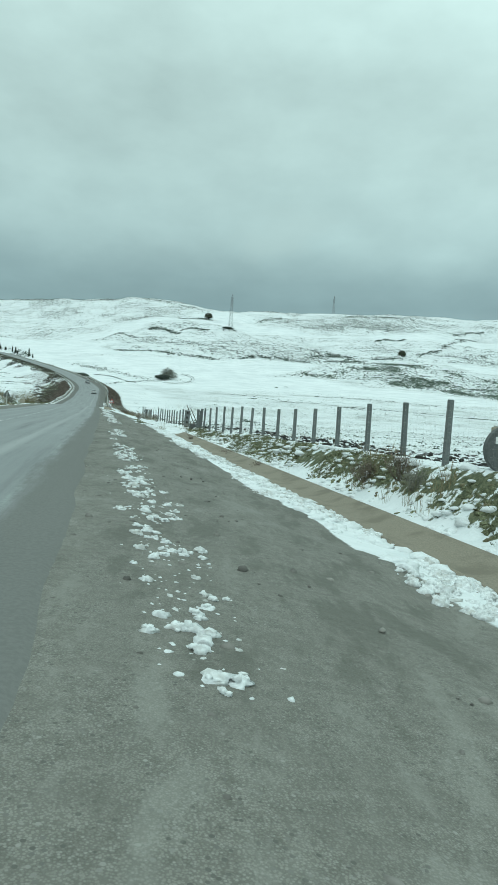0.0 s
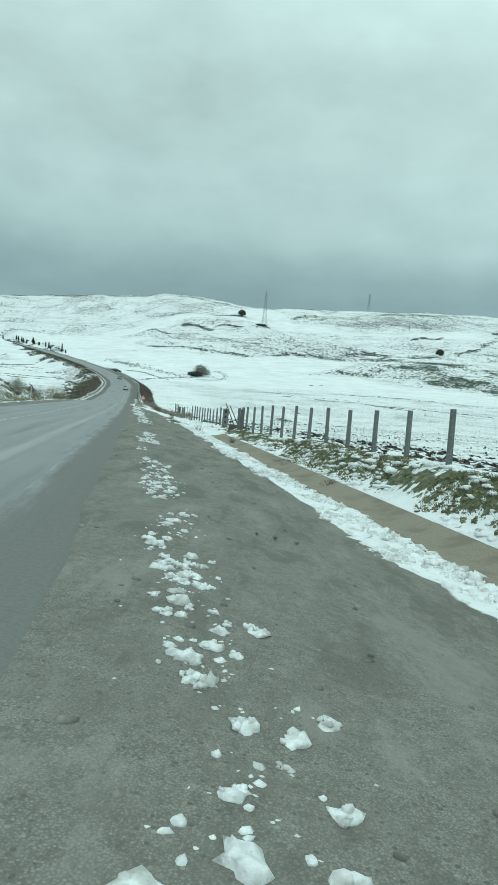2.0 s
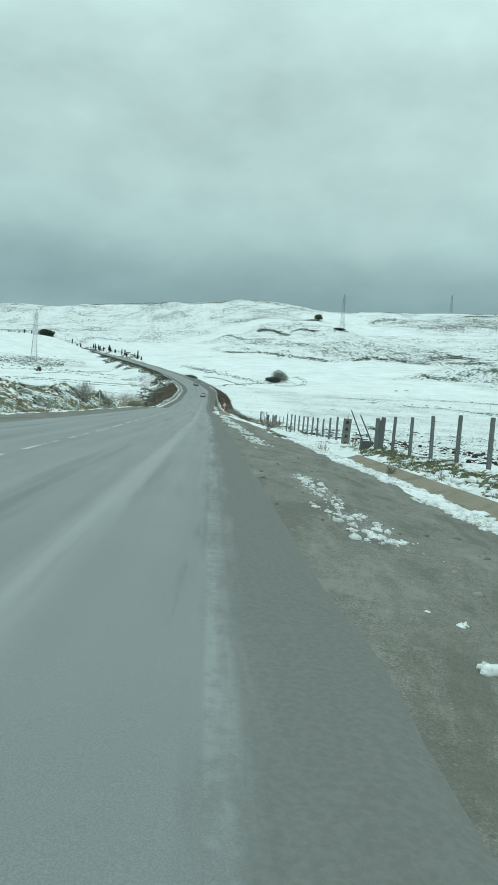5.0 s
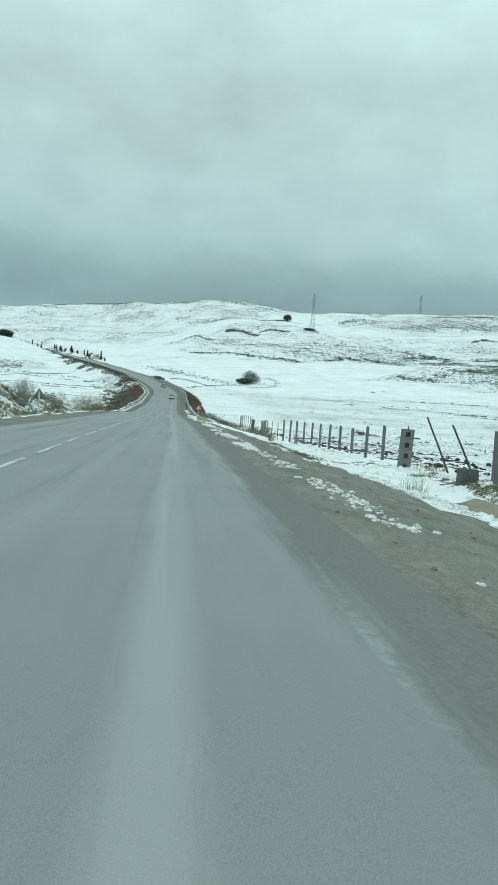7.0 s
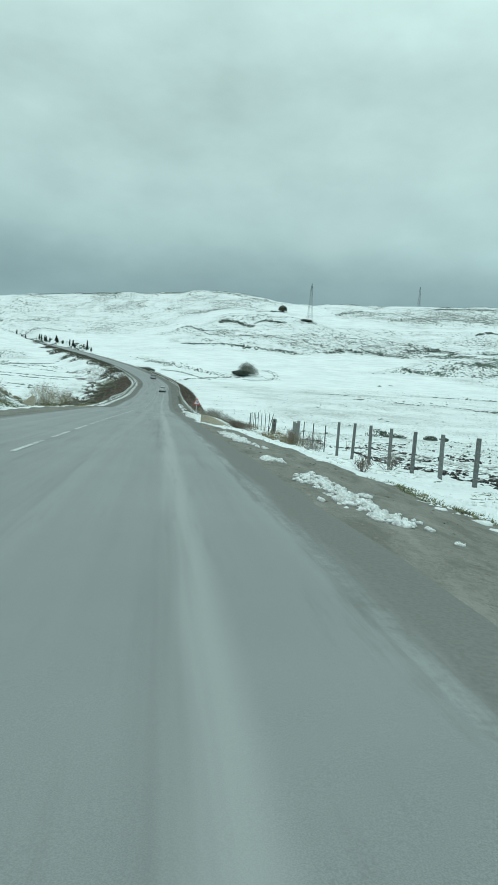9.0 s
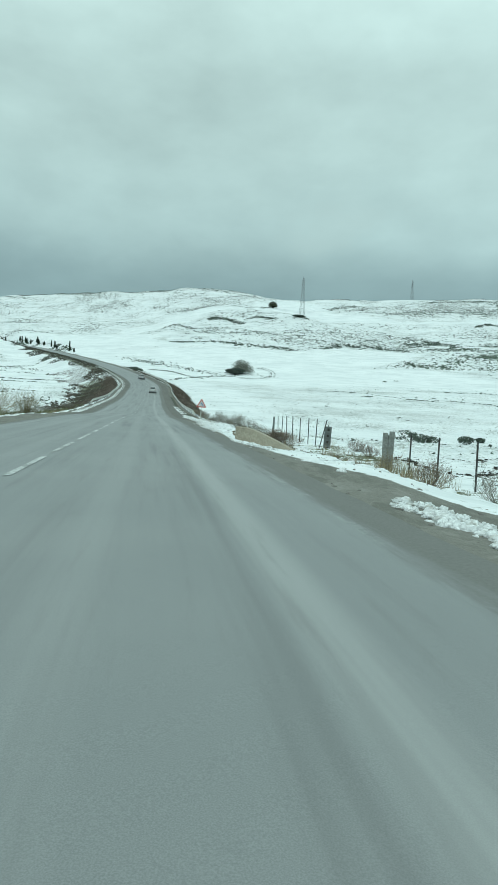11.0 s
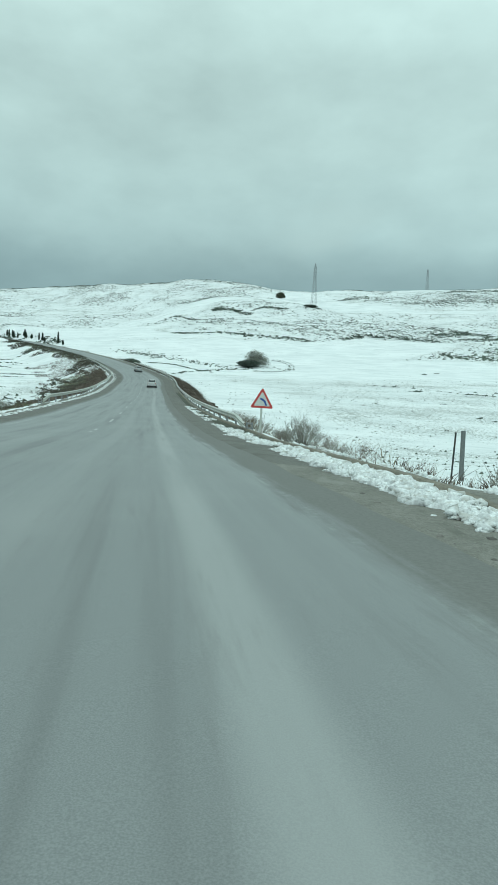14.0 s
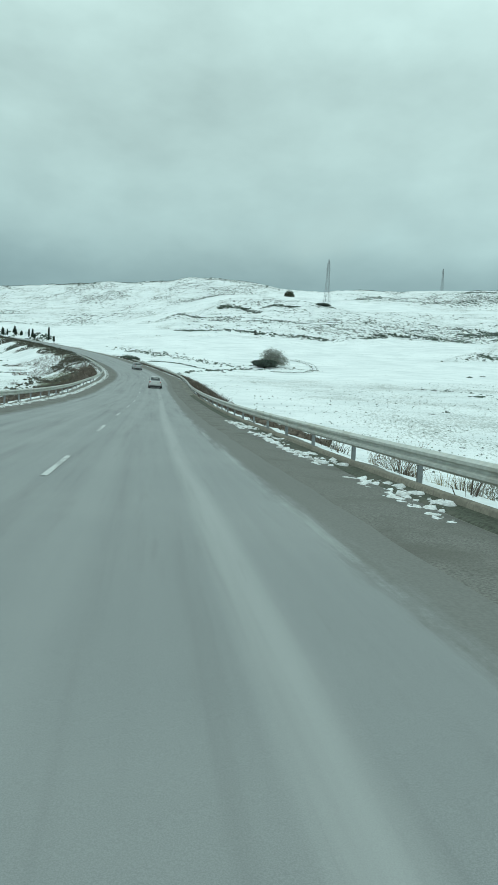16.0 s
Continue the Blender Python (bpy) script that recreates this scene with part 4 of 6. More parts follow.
def kerb_stone():
    """The round-shouldered roadside stone with worn lettering and its capped base block."""
    x, y = 5.78, 15.3
    z = float(ground_z(x, y))
    th = thing("milestone", pose(x, y, z, 0, 0, 4), "grey rounded roadside stone with worn white lettering", "milestone")
    bm = bmesh.new()
    ring = []
    for k in range(28):
        a = 2 * math.pi * k / 28
        ring.append((0.55 * math.cos(a), 0.5 + 0.55 * math.sin(a)))
    front = [bm.verts.new((px_, -0.09, pz)) for px_, pz in ring]
    back = [bm.verts.new((px_, 0.09, pz)) for px_, pz in ring]
    bm.faces.new(front)
    bm.faces.new(back[::-1])
    for k in range(28):
        bm.faces.new((front[k], back[k], back[(k + 1) % 28], front[(k + 1) % 28]))
    bmesh.ops.recalc_face_normals(bm, faces=bm.faces[:])
    part("stone", from_bm("stone", bm, M_CONCRETE), th)
    for k in range(3):
        part("lettering", block(0.1, 0.006, 0.16, 0, M_PAINTW, "lettering"), th, "worn white paint", pose(-0.3 + 0.22 * k, -0.094, 0.62))
    part("cap_block", block(0.6, 0.35, 0.14, 0.015, M_OCHRE, "cap_block"), th, "ochre block with snow on it", pose(0.12, 0.42, 0.86))
    part("plinth", block(0.5, 0.3, 1.0, 0.015, M_CONCRETE, "plinth", 1, -0.12), th, at=pose(0.12, 0.42, 0))
    part("snow_cap", block(0.56, 0.32, 0.05, 0.02, M_SNOWLUMP, "snow_cap"), th, "thin cap of snow", pose(0.13, 0.42, 1.0))


M_PAINTW = surface("white_paint", (0.78, 0.78, 0.76), 0.5, 12, 1.5, 0.08, 0.1)
M_PAINTR = surface("faded_red_paint", (0.50, 0.06, 0.05), 0.45, 8, 1.5, 0.15, 0.05)
M_PAINTB = surface("sign_blue_paint", (0.02, 0.07, 0.30), 0.45, 8, 1.5, 0.12, 0.05)
M_SIGNW = surface("sign_cream_paint", (0.62, 0.64, 0.60), 0.45, 8, 1.5, 0.06, 0.05)
M_SIGNBACK = surface("sign_back_grey", (0.13, 0.135, 0.13), 0.6, 8, 1.5, 0.15, 0.05, metal=0.3)
kerb_stone()


def rounded_tri(side, r, z0):
    """Outline of an upright triangle with rounded corners."""
    hgt = side * 0.866
    pts = []
    for (cx, cz), a0 in zip(((side / 2 - r * 1.732, r), (0, hgt - 2 * r), (-side / 2 + r * 1.732, r)), (-90, 30, 150)):
        for k in range(7):
            a = radians(a0 + 120 * k / 6)
            pts.append((cx + r * math.cos(a), z0 + cz + r * math.sin(a)))
    return pts


def plate(outline, y0, y1, mat, name):
    bm = bmesh.new()
    f = [bm.verts.new((px_, y0, pz)) for px_, pz in outline]
    b = [bm.verts.new((px_, y1, pz)) for px_, pz in outline]
    bm.faces.new(f)
    bm.faces.new(b[::-1])
    n = len(outline)
    for k in range(n):
        bm.faces.new((f[k], b[k], b[(k + 1) % n], f[(k + 1) % n]))
    bmesh.ops.recalc_face_normals(bm, faces=bm.faces[:])
    return from_bm(name, bm, mat)


def bend_sign(x, y, side, foot, low, turn, lean, label):
    """A triangular warning sign on a steel post."""
    th = thing("warning_sign", pose(x, y, foot, 0, lean, turn), label, "road sign", "triangular bend signs")
    tall = low + side * 0.6 - foot
    part("post", block(0.085, 0.05, tall + 0.3, 0.006, M_ZINC, "post", 1, -0.3), th, "galvanised steel post", pose(-0.0, 0.04, 0))
    z0 = low - foot
    part("panel", plate(rounded_tri(side, 0.05, z0), -0.002, 0.012, M_SIGNBACK, "panel"), th, "grey back plate")
    part("border", plate(rounded_tri(side, 0.05, z0), -0.008, -0.003, M_PAINTR, "border"), th, "faded red border")
    inner = [(px_ * 0.70, z0 + side * 0.2887 + (pz - z0 - side * 0.2887) * 0.70) for px_, pz in rounded_tri(side, 0.04, z0)]
    part("face", plate(inner, -0.012, -0.0085, M_SIGNW, "face"), th, "cream reflective face")
    arc, c0 = [], (-0.115 * side, z0 + 0.115 * side)
    outer, innr = 0.32 * side, 0.24 * side
    for k in range(11):
        a = radians(84 * k / 10)
        arc.append((c0[0] + outer * math.cos(a), c0[1] + outer * math.sin(a)))
    for k in range(10, -1, -1):
        a = radians(84 * k / 10)
        arc.append((c0[0] + innr * math.cos(a), c0[1] + innr * math.sin(a)))
    part("bend_symbol", plate(arc, -0.016, -0.0125, M_PAINTB, "bend_symbol"), th, "blue left-bend symbol")
    for dz in (0.18, 0.42):
        part("bracket", block(0.2, 0.03, 0.04, 0.004, M_ZINC, "bracket"), th, at=pose(0, 0.02, z0 + dz * side))
    return th


bend_sign(-31.0, 152.48, 1.07, float(ground_z(-31.0, 152.48)), 2.82, 13.5, 1.0, "red-bordered triangular bend sign on a galvanised post")
_x, _y = -30.2, 84.9
bend_sign(_x, _y, 0.92, float(ground_z(_x, _y)), 2.05, 193, 0, "triangular warning sign seen from its grey back")


def wing_wall(where, length, high, thick, label):
    """The sloping concrete end wall of a culvert."""
    th = thing("culvert_wall", where, label, "culvert wall", "culvert end walls")
    n = 9
    bm = bmesh.new()
    rows = []
    for i in range(n):
        t = i / (n - 1)
        top = high * (1 - 0.15 * t) if t < 0.15 else high * (1 - 0.15 * 0.15 - 0.97 * ((t - 0.15) / 0.85) ** 1.15)
        x = length * t
        rows.append([bm.verts.new((x, s * thick / 2, z)) for s, z in ((-1, -0.9), (-1, top - 0.03), (-0.8, top), (0.8, top), (1, top - 0.03), (1, -0.9))])
    for a, b in zip(rows, rows[1:]):
        for k in range(6):
            bm.faces.new((a[k], b[k], b[(k + 1) % 6], a[(k + 1) % 6]))
    bm.faces.new(rows[0])
    bm.faces.new(rows[-1][::-1])
    bmesh.ops.recalc_face_normals(bm, faces=bm.faces[:])
    part("wall", from_bm("wall", bm, M_OCHRE), th)
    return th


wing_wall(pose(-23.3, 109.6, 0.47, 0, 0, -25), 3.6, 1.24, 0.28, "stained ochre concrete culvert wing wall in snow")
_x, _y = beside(116.6, -7.9)
wing_wall(pose(_x, _y, 1.2, 0, 0, 190), 1.3, 1.0, 0.4, "weathered ochre culvert parapet beside brush")

# ---------------------------------------------------------------- pylons


def pylon(x, y, z, high, turn, label):
    th = thing("power_pylon", pose(x, y, z, 0, 0, turn), label, "pylon", "power line pylons")
    half = lambda h: 0.5 * (high * 0.10) * (1 - h / high) ** 1.1 + 0.3  # noqa: E731
    brace = []
    levels = [0.0]
    while levels[-1] < high * 0.93:
        levels.append(min(high * 0.95, levels[-1] + max(1.5, 1.9 * half(levels[-1]))))
    corner = lambda h, k: (half(h) * (1, 1, -1, -1)[k % 4], half(h) * (1, -1, -1, 1)[k % 4], h)  # noqa: E731
    w = 0.085
    for k in range(4):
        part("leg", tri_mesh("leg", *join_arrays(rod([corner(h, k) for h in levels], w, w * 0.7, 4)), M_LATTICE), th)
    for a, b in zip(levels, levels[1:]):
        for k in range(4):
            brace += [rod([corner(a, k), corner(b, k + 1)], 0.04, 0.04, 3), rod([corner(a, k + 1), corner(b, k)], 0.04, 0.04, 3), rod([corner(b, k), corner(b, k + 1)], 0.04, 0.04, 3)]
    part("bracing", tri_mesh("bracing", *join_arrays(*brace), M_LATTICE), th)
    part("peak", tri_mesh("peak", *join_arrays(*[rod([corner(levels[-1], k), (0, 0, high)], 0.1, 0.06, 4) for k in range(4)]), M_LATTICE), th)
    for i, h in enumerate((0.70, 0.79, 0.88)):
        reach = high * (0.035, 0.04, 0.032)[i]
        for s in (-1, 1):
            q = half(h * high)
            tip = (s * reach, 0, h * high + 0.1)
            some = [rod([(s * q, e * q, h * high + up), tip], 0.08, 0.06, 3) for e in (-1, 1) for up in (0, 1.1)]
            part("crossarm", tri_mesh("crossarm", *join_arrays(*some), M_LATTICE), th)
            part("insulator", tri_mesh("insulator", *join_arrays(rod([tip, (tip[0], 0, tip[2] - 1.4)], 0.09, 0.09, 5)), M_LATTICE), th)
    return th


def land(x, y):
    return float(ground_z(x, y))


pylon(-22.8, 604, land(-22.8, 604) - 0.3, 109.6 - land(-22.8, 604), 20, "grey steel lattice power pylon on a snowy hillside")
pylon(87, 795, land(87, 795) - 0.3, 149.2 - land(87, 795), 20, "distant grey lattice power pylon behind the ridge")
pylon(-184, 381, land(-184, 381) - 0.3, 29.0, 30, "slender lattice power pylon in a snowy field")

# ---------------------------------------------------------------- trees and bushes


def crown_points(n, rx, ry, rz, gaps, seed):
    """Places for leaf clumps: inside an uneven egg, thinned where noise leaves gaps."""
    g = np.random.default_rng(seed)
    p = g.normal(size=(n * 4, 3))
    p /= np.linalg.norm(p, axis=1)[:, None]
    p *= (g.random((n * 4, 1)) ** 0.45)
    k = grain(p[:, 0] * 3 + seed, p[:, 1] * 3 + p[:, 2] * 4, 0.7, seed)
    p = p[k > gaps][:n]
    lobes = 0.8 + 0.4 * grain(np.arctan2(p[:, 1], p[:, 0]) * 1.5 + 5, p[:, 2] * 2 + 5, 0.8, seed + 3)
    return p * lobes[:, None] * np.array([rx, ry, rz])


def broad_bush(x, y, wide, high, label, name="broad_bush", leaf=0.22, n=2600, gaps=0.42, seed=3, mat=None, category="bush", trunk=0.14, group="", low=0.08, dome=False):
    z = land(x, y)
    th = thing(name, pose(x, y, z - 0.05, 0, 0, seed * 40), label, category, group)
    g = np.random.default_rng(seed)
    limbs = []
    for k in range(9):
        a = 2 * math.pi * (k + g.random() * 0.6) / 9
        r = wide * 0.5 * (0.45 + 0.5 * g.random())
        top = high * (0.55 + 0.4 * g.random())
        mid = (0.35 * r * math.cos(a), 0.35 * r * math.sin(a), top * 0.45)
        end = (r * math.cos(a), r * math.sin(a), top)
        limbs.append(rod([(0.1 * math.cos(a), 0.1 * math.sin(a), 0), mid, end], trunk, trunk * 0.25, 5))
        for _ in range(5):
            t = 0.4 + 0.6 * g.random()
            p = [mid[i] + (end[i] - mid[i]) * t for i in range(3)]
            e = [p[0] + (g.random() - 0.5) * wide * 0.3, p[1] + (g.random() - 0.5) * wide * 0.3, p[2] + g.random() * high * 0.2]
            limbs.append(rod([p, e], trunk * 0.35, trunk * 0.12, 3))
    part("branchwork", tri_mesh("branchwork", *join_arrays(*limbs), M_BARK), th, "dark bare limbs")
    c = crown_points(n, wide * 0.5, wide * 0.45, high * (1 - low) * (1.0 if dome else 0.5), gaps, seed)
    c[:, 2] = np.abs(c[:, 2]) + high * low if dome else c[:, 2] + high * (1 + low) * 0.5
    part("crown", tri_mesh("crown", *leaves(c, leaf), mat or M_LEAF), th)
    return th


broad_bush(-45.8, 372, 9.2, 5.9, "large grey-green leafless bush on a snowy field", leaf=0.13, n=7500, gaps=0.42, seed=5, mat=M_PALE, low=0.12, dome=True)
broad_bush(-48.2, 366.0, 8.4, 2.5, "low dark bush beside a larger one", leaf=0.26, n=2600, gaps=0.3, seed=8, mat=M_SCRUB)
broad_bush(-49.4, 705, 9.2, 6.0, "dark round-topped lone tree below the snowy ridge", "lone_tree", 0.34, 1900, 0.36, 11, M_LEAF, "tree", 0.3, "", 0.24, True)
broad_bush(-25.0, 602, 9.5, 1.5, "low dark thicket round the foot of a pylon", "thicket", 0.26, 2200, 0.3, 15, M_SCRUB, "thicket", 0.05)
broad_bush(107, 503, 6.4, 4.6, "dark lone tree on the scrubby knoll", "lone_tree", 0.32, 1100, 0.36, 12, M_LEAF, "tree", 0.2, "", 0.2, True)
broad_bush(-262, 558, 13.0, 8.5, "dense dark broad tree beside the far road", "roadside_tree", 0.5, 2600, 0.25, 14, M_NEEDLE, "tree", 0.3)


for yy_, d_, w_, h_ in ((322, 8.0, 3.6, 1.3), (330, 8.6, 4.6, 1.7), (338, 9.6, 3.8, 1.2)):
    broad_bush(*beside(yy_, d_), w_, h_, "low dark bush on the bank past the guard rail", "bank_bush", 0.12, 1000, 0.4, int(yy_), M_KNOLL, "bush", 0.03, "bank bushes")


def cypress(x, y, high, wide, seed):
    z = land(x, y)
    th = thing("cypress", pose(x, y, z - 0.1, 0, 0, seed * 33), "narrow dark green cypress beside the snowy road", "cypress", "cypresses along the far road")
    v, t = rod([(0, 0, 0), (0.02, 0, high * 0.5), (0, 0, high * 0.9)], 0.12, 0.03, 5)
    part("trunk", tri_mesh("trunk", [tuple(q) for q in v], t, M_BARK), th)
    g = np.random.default_rng(seed)
    h = g.random(900) ** 0.8
    r = wide * 0.29 * np.clip(np.minimum(1.1 * (1 - h) ** 0.65, 0.35 + 3 * h), 0, 1) * np.sqrt(g.random(900)) * (0.45 + 1.0 * grain(h * 9, h * 0 + seed, 1, seed))
    a = g.random(900) * 6.283
    c = np.stack([r * np.cos(a), r * np.sin(a), high * (0.06 + 0.94 * h)], 1)
    part("crown", tri_mesh("crown", *leaves(c, 0.28, 2.0), M_NEEDLE), th)
    return th


CYPRESSES = ((424, 9.0, 5.2, 1.2), (418.7, 9.7, 2.0, 1.1), (454, 9.5, 3.8, 2.6), (462, 9.7, 3.6, 1.2), (447.6, 8.9, 2.0, 1.4), (480, 10.2, 2.2, 2.4), (499, 10.8, 4.4, 3.4), (494, 10.4, 2.4, 2.4), (511, 9.4, 3.2, 1.4), (521, 9.2, 3.8, 1.5), (528.8, 10, 4.0, 2.0), (539.5, 10, 4.2, 1.6), (548, 10.4, 3.6, 2.2), (580, 6.6, 3.2, 1.6), (596, 6.6, 2.4, 2.4), (618, 6.6, 4.4, 1.8))
for i, (yy, d, h, w) in enumerate(CYPRESSES):
    x, y = beside(yy, d)
    cypress(x, y, h, w, i + 2)
for i, (x, y, h, w) in enumerate(((-313, 590, 4.6, 2.2), (-306, 596, 5.6, 2.6), (-302, 598, 6.2, 2.2), (-297, 602, 5.2, 2.6), (-284, 600, 4.8, 1.6))):
    cypress(x, y, h, w, i + 40)


def twig_bush(x, y, wide, high, n, seed, label, mat, group):
    """A leafless roadside bush of many thin forked stems."""
    th = thing("roadside_bush", pose(x, y, land(x, y) - 0.03, 0, 0, seed * 50), label, "bush", group)
    g = np.random.default_rng(seed)
    stems, tips = [], []
    for _ in range(n):
        a, k = g.random() * 6.283, g.random() ** 0.6
        r = wide * 0.5 * k
        h = high * (1 - 0.5 * k * k) * (0.6 + 0.45 * g.random())
        f = (0.25 * r * math.cos(a), 0.25 * r * math.sin(a), 0)
        m = (0.55 * r * math.cos(a + 0.2), 0.55 * r * math.sin(a + 0.2), h * 0.5)
        e = (r * math.cos(a), r * math.sin(a), h)
        stems.append(rod([f, m, e], 0.008, 0.003, 3))
        for _ in range(3):
            t = 0.3 + 0.7 * g.random()
            p = [m[i] + (e[i] - m[i]) * t for i in range(3)]
            q = [p[0] + (g.random() - 0.5) * 0.4, p[1] + (g.random() - 0.5) * 0.4, p[2] + 0.12 + 0.2 * g.random()]
            stems.append(rod([p, q], 0.004, 0.002, 3))
            tips.append(q)
            tips.append([(p[i] + q[i]) / 2 for i in range(3)])
    part("branchwork", tri_mesh("branchwork", *join_arrays(*stems), mat), th)
    part("foliage", tri_mesh("foliage", *leaves(np.array(tips), 0.022), mat), th, "withered small leaves")
    return th


BUSHES = ((17.6, 12.2, 1.0, 0.5, 60, "d"), (15.8, 12.45, 1.0, 0.7, 50, "d"), (14.7, 12.3, 0.8, 0.5, 30, "t"), (48.6, 10.95, 0.3, 0.42, 24, "d"), (27.3, 11.2, 0.5, 0.35, 30, "d"), (35.4, 11.2, 0.5, 0.22, 30, "d"), (34.2, 11.3, 0.6, 0.22, 30, "d"), (109.6, 9.4, 1.2, 0.6, 60, "d"), (107.6, 9.8, 1.1, 0.7, 50, "d"), (82.5, 9.0, 0.6, 0.35, 40, "d"), (116.5, 13.6, 1.4, 0.55, 60, "d"), (121.0, 14.4, 1.6, 0.6, 70, "d"), (111.4, 10.3, 1.0, 0.6, 50, "d"), (109.4, 12.0, 1.3, 0.7, 50, "d"), (123.2, 10.3, 2.8, 0.8, 150, "d"), (127.0, 9.1, 1.8, 0.7, 90, "t"), (131.0, 8.4, 2.2, 0.95, 130, "t"), (129.0, 10.6, 2.0, 0.6, 60, "d"), (134.6, 9.2, 1.4, 0.65, 34, "t"), (138.0, 9.0, 1.2, 0.6, 24, "d"), (141.0, 8.4, 1.4, 0.6, 34, "d"), (143.6, 9.4, 1.0, 0.9, 16, "d"), (146.4, 9.4, 1.4, 0.75, 40, "t"), (149.6, 9.6, 2.0, 1.1, 110, "d"), (152.0, 9.1, 2.5, 1.65, 260, "t"), (121.6, 6.9, 1.7, 0.85, 90, "t"), (125.8, 8.6, 1.7, 0.7, 70, "t"), (121.9, 9.6, 2.2, 0.7, 120, "d"), (118.4, 8.6, 1.9, 0.6, 170, "d"), (152.6, 8.4, 0.8, 0.4, 60, "d"), (154.4, 8.4, 1.0, 0.5, 50, "t"),
          (97.0, 10.5, 2.2, 1.2, 100, "t"), (100.5, 10.0, 1.6, 0.9, 70, "d"), (87.0, 11.5, 1.2, 0.7, 40, "t"), (156.8, 8.0, 1.4, 0.5, 60, "t"), (160.5, 8.0, 1.8, 0.7, 80, "d"), (165, 8.4, 1.8, 0.7, 70, "t"), (170, 8.2, 2.0, 0.8, 70, "d"))
for i, (yy, d, w, h, n, kind_) in enumerate(BUSHES):
    x, y = beside(yy, d)
    twig_bush(x, y, w, h, int(n * (0.8 if 121 < yy < 150 else 1.0)), 20 + i, "leafless brown roadside bush in snow" if kind_ == "d" else "bare grey twiggy bush in snow", M_TWIG if kind_ == "t" else M_BROWN, "roadside bushes")
for i, (yy, d, w, h) in enumerate(((92, -9.5, 3.5, 2.2), (98, -10.5, 3.0, 2.0), (106, -9.0, 3.2, 1.9), (127, -8.5, 4.0, 2.6), (132, -10.0, 4.5, 2.8), (139.5, -8.6, 3.4, 2.3), (142, -9, 3.0, 1.5), (147, -12, 2.6, 1.2), (152, -10.5, 2.2, 1.0), (157, -13, 2.8, 1.2), (162, -10, 2.0, 0.9), (168, -11.5, 2.4, 1.0), (173, -9, 1.8, 0.8))):
    x, y = beside(yy, d)
    twig_bush(x, y, w, h, 130, 60 + i, "pale leafless shrub on the dirt bank", M_STRAW if i in (3, 4, 5) else M_TWIG, "shrubs on the dirt bank")
for i, (x, y, w, h) in enumerate(((-1.2, 205.0, 5.8, 2.7), (2.4, 206.5, 4.4, 2.0), (10.2, 211.0, 3.4, 1.7), (14.0, 216.0, 2.2, 0.9))):
    broad_bush(x, y, w, h, "low dark thorny bush in the snowy field", "field_bush", 0.13, 1000, 0.5, 80 + i, M_KNOLL, "bush", 0.03, "field bushes")

# ---------------------------------------------------------------- farm trailer


def farm_trailer(x, y, turn):
    """A low two-axle trailer with a dark tank on its back half and a long drawbar."""
    th = thing("farm_trailer", pose(x, y, land(x, y) - 0.05, 0, 0, turn), "dark farm trailer with a tank, parked in the snowy field", "trailer")
    part("bed", block(3.2, 1.6, 0.16, 0.02, M_WOOD, "bed"), th, at=pose(0.4, 0, 0.72))
    bm = bmesh.new()
    bmesh.ops.create_cone(bm, cap_ends=True, segments=18, radius1=0.72, radius2=0.72, depth=1.7)
    bmesh.ops.bevel(bm, geom=[e for e in bm.edges if abs(e.verts[0].co.z - e.verts[1].co.z) < 0.01], offset=0.1, segments=2, affect="EDGES")
    tank = part("tank", from_bm("tank", bm, M_STEEL), th, "dark rusty tank", pose(1.0, 0, 1.58, 0, 90, 0))
    part("hatch", block(0.4, 0.4, 0.14, 0.03, M_STEEL, "hatch"), tank, at=pose(-0.78, 0, 0, 0, 90, 0))
    part("drawbar", block(1.9, 0.12, 0.1, 0.01, M_STEEL, "drawbar"), th, at=pose(-2.0, 0, 0.66))
    part("headboard", block(0.08, 1.5, 0.7, 0.01, M_WOOD, "headboard"), th, at=pose(-1.1, 0, 0.88))
    for wx in (0.0, 1.5):
        for side in (-1, 1):
            bm = bmesh.new()
            bmesh.ops.create_cone(bm, cap_ends=True, segments=16, radius1=0.4, radius2=0.4, depth=0.24)
            part("wheel", from_bm("wheel", bm, M_BARK), th, "black tyre", pose(wx, side * 0.72, 0.4, 90, 0, 0))
    return th


farm_trailer(-163.2, 343.5, 8)

# ---------------------------------------------------------------- cars


def loft(name, sections, mat, closed=True):
    bm = bmesh.new()
    rings = [[bm.verts.new(p) for p in s] for s in sections]
    n = len(rings[0])
    for a, b in zip(rings, rings[1:]):
        for k in range(n if closed else n - 1):
            bm.faces.new((a[k], a[(k + 1) % n], b[(k + 1) % n], b[k]))
    bm.faces.new(rings[0][::-1])
    bm.faces.new(rings[-1])
    bmesh.ops.recalc_face_normals(bm, faces=bm.faces[:])
    for f in bm.faces:
        f.smooth = True
    return from_bm(name, bm, mat)


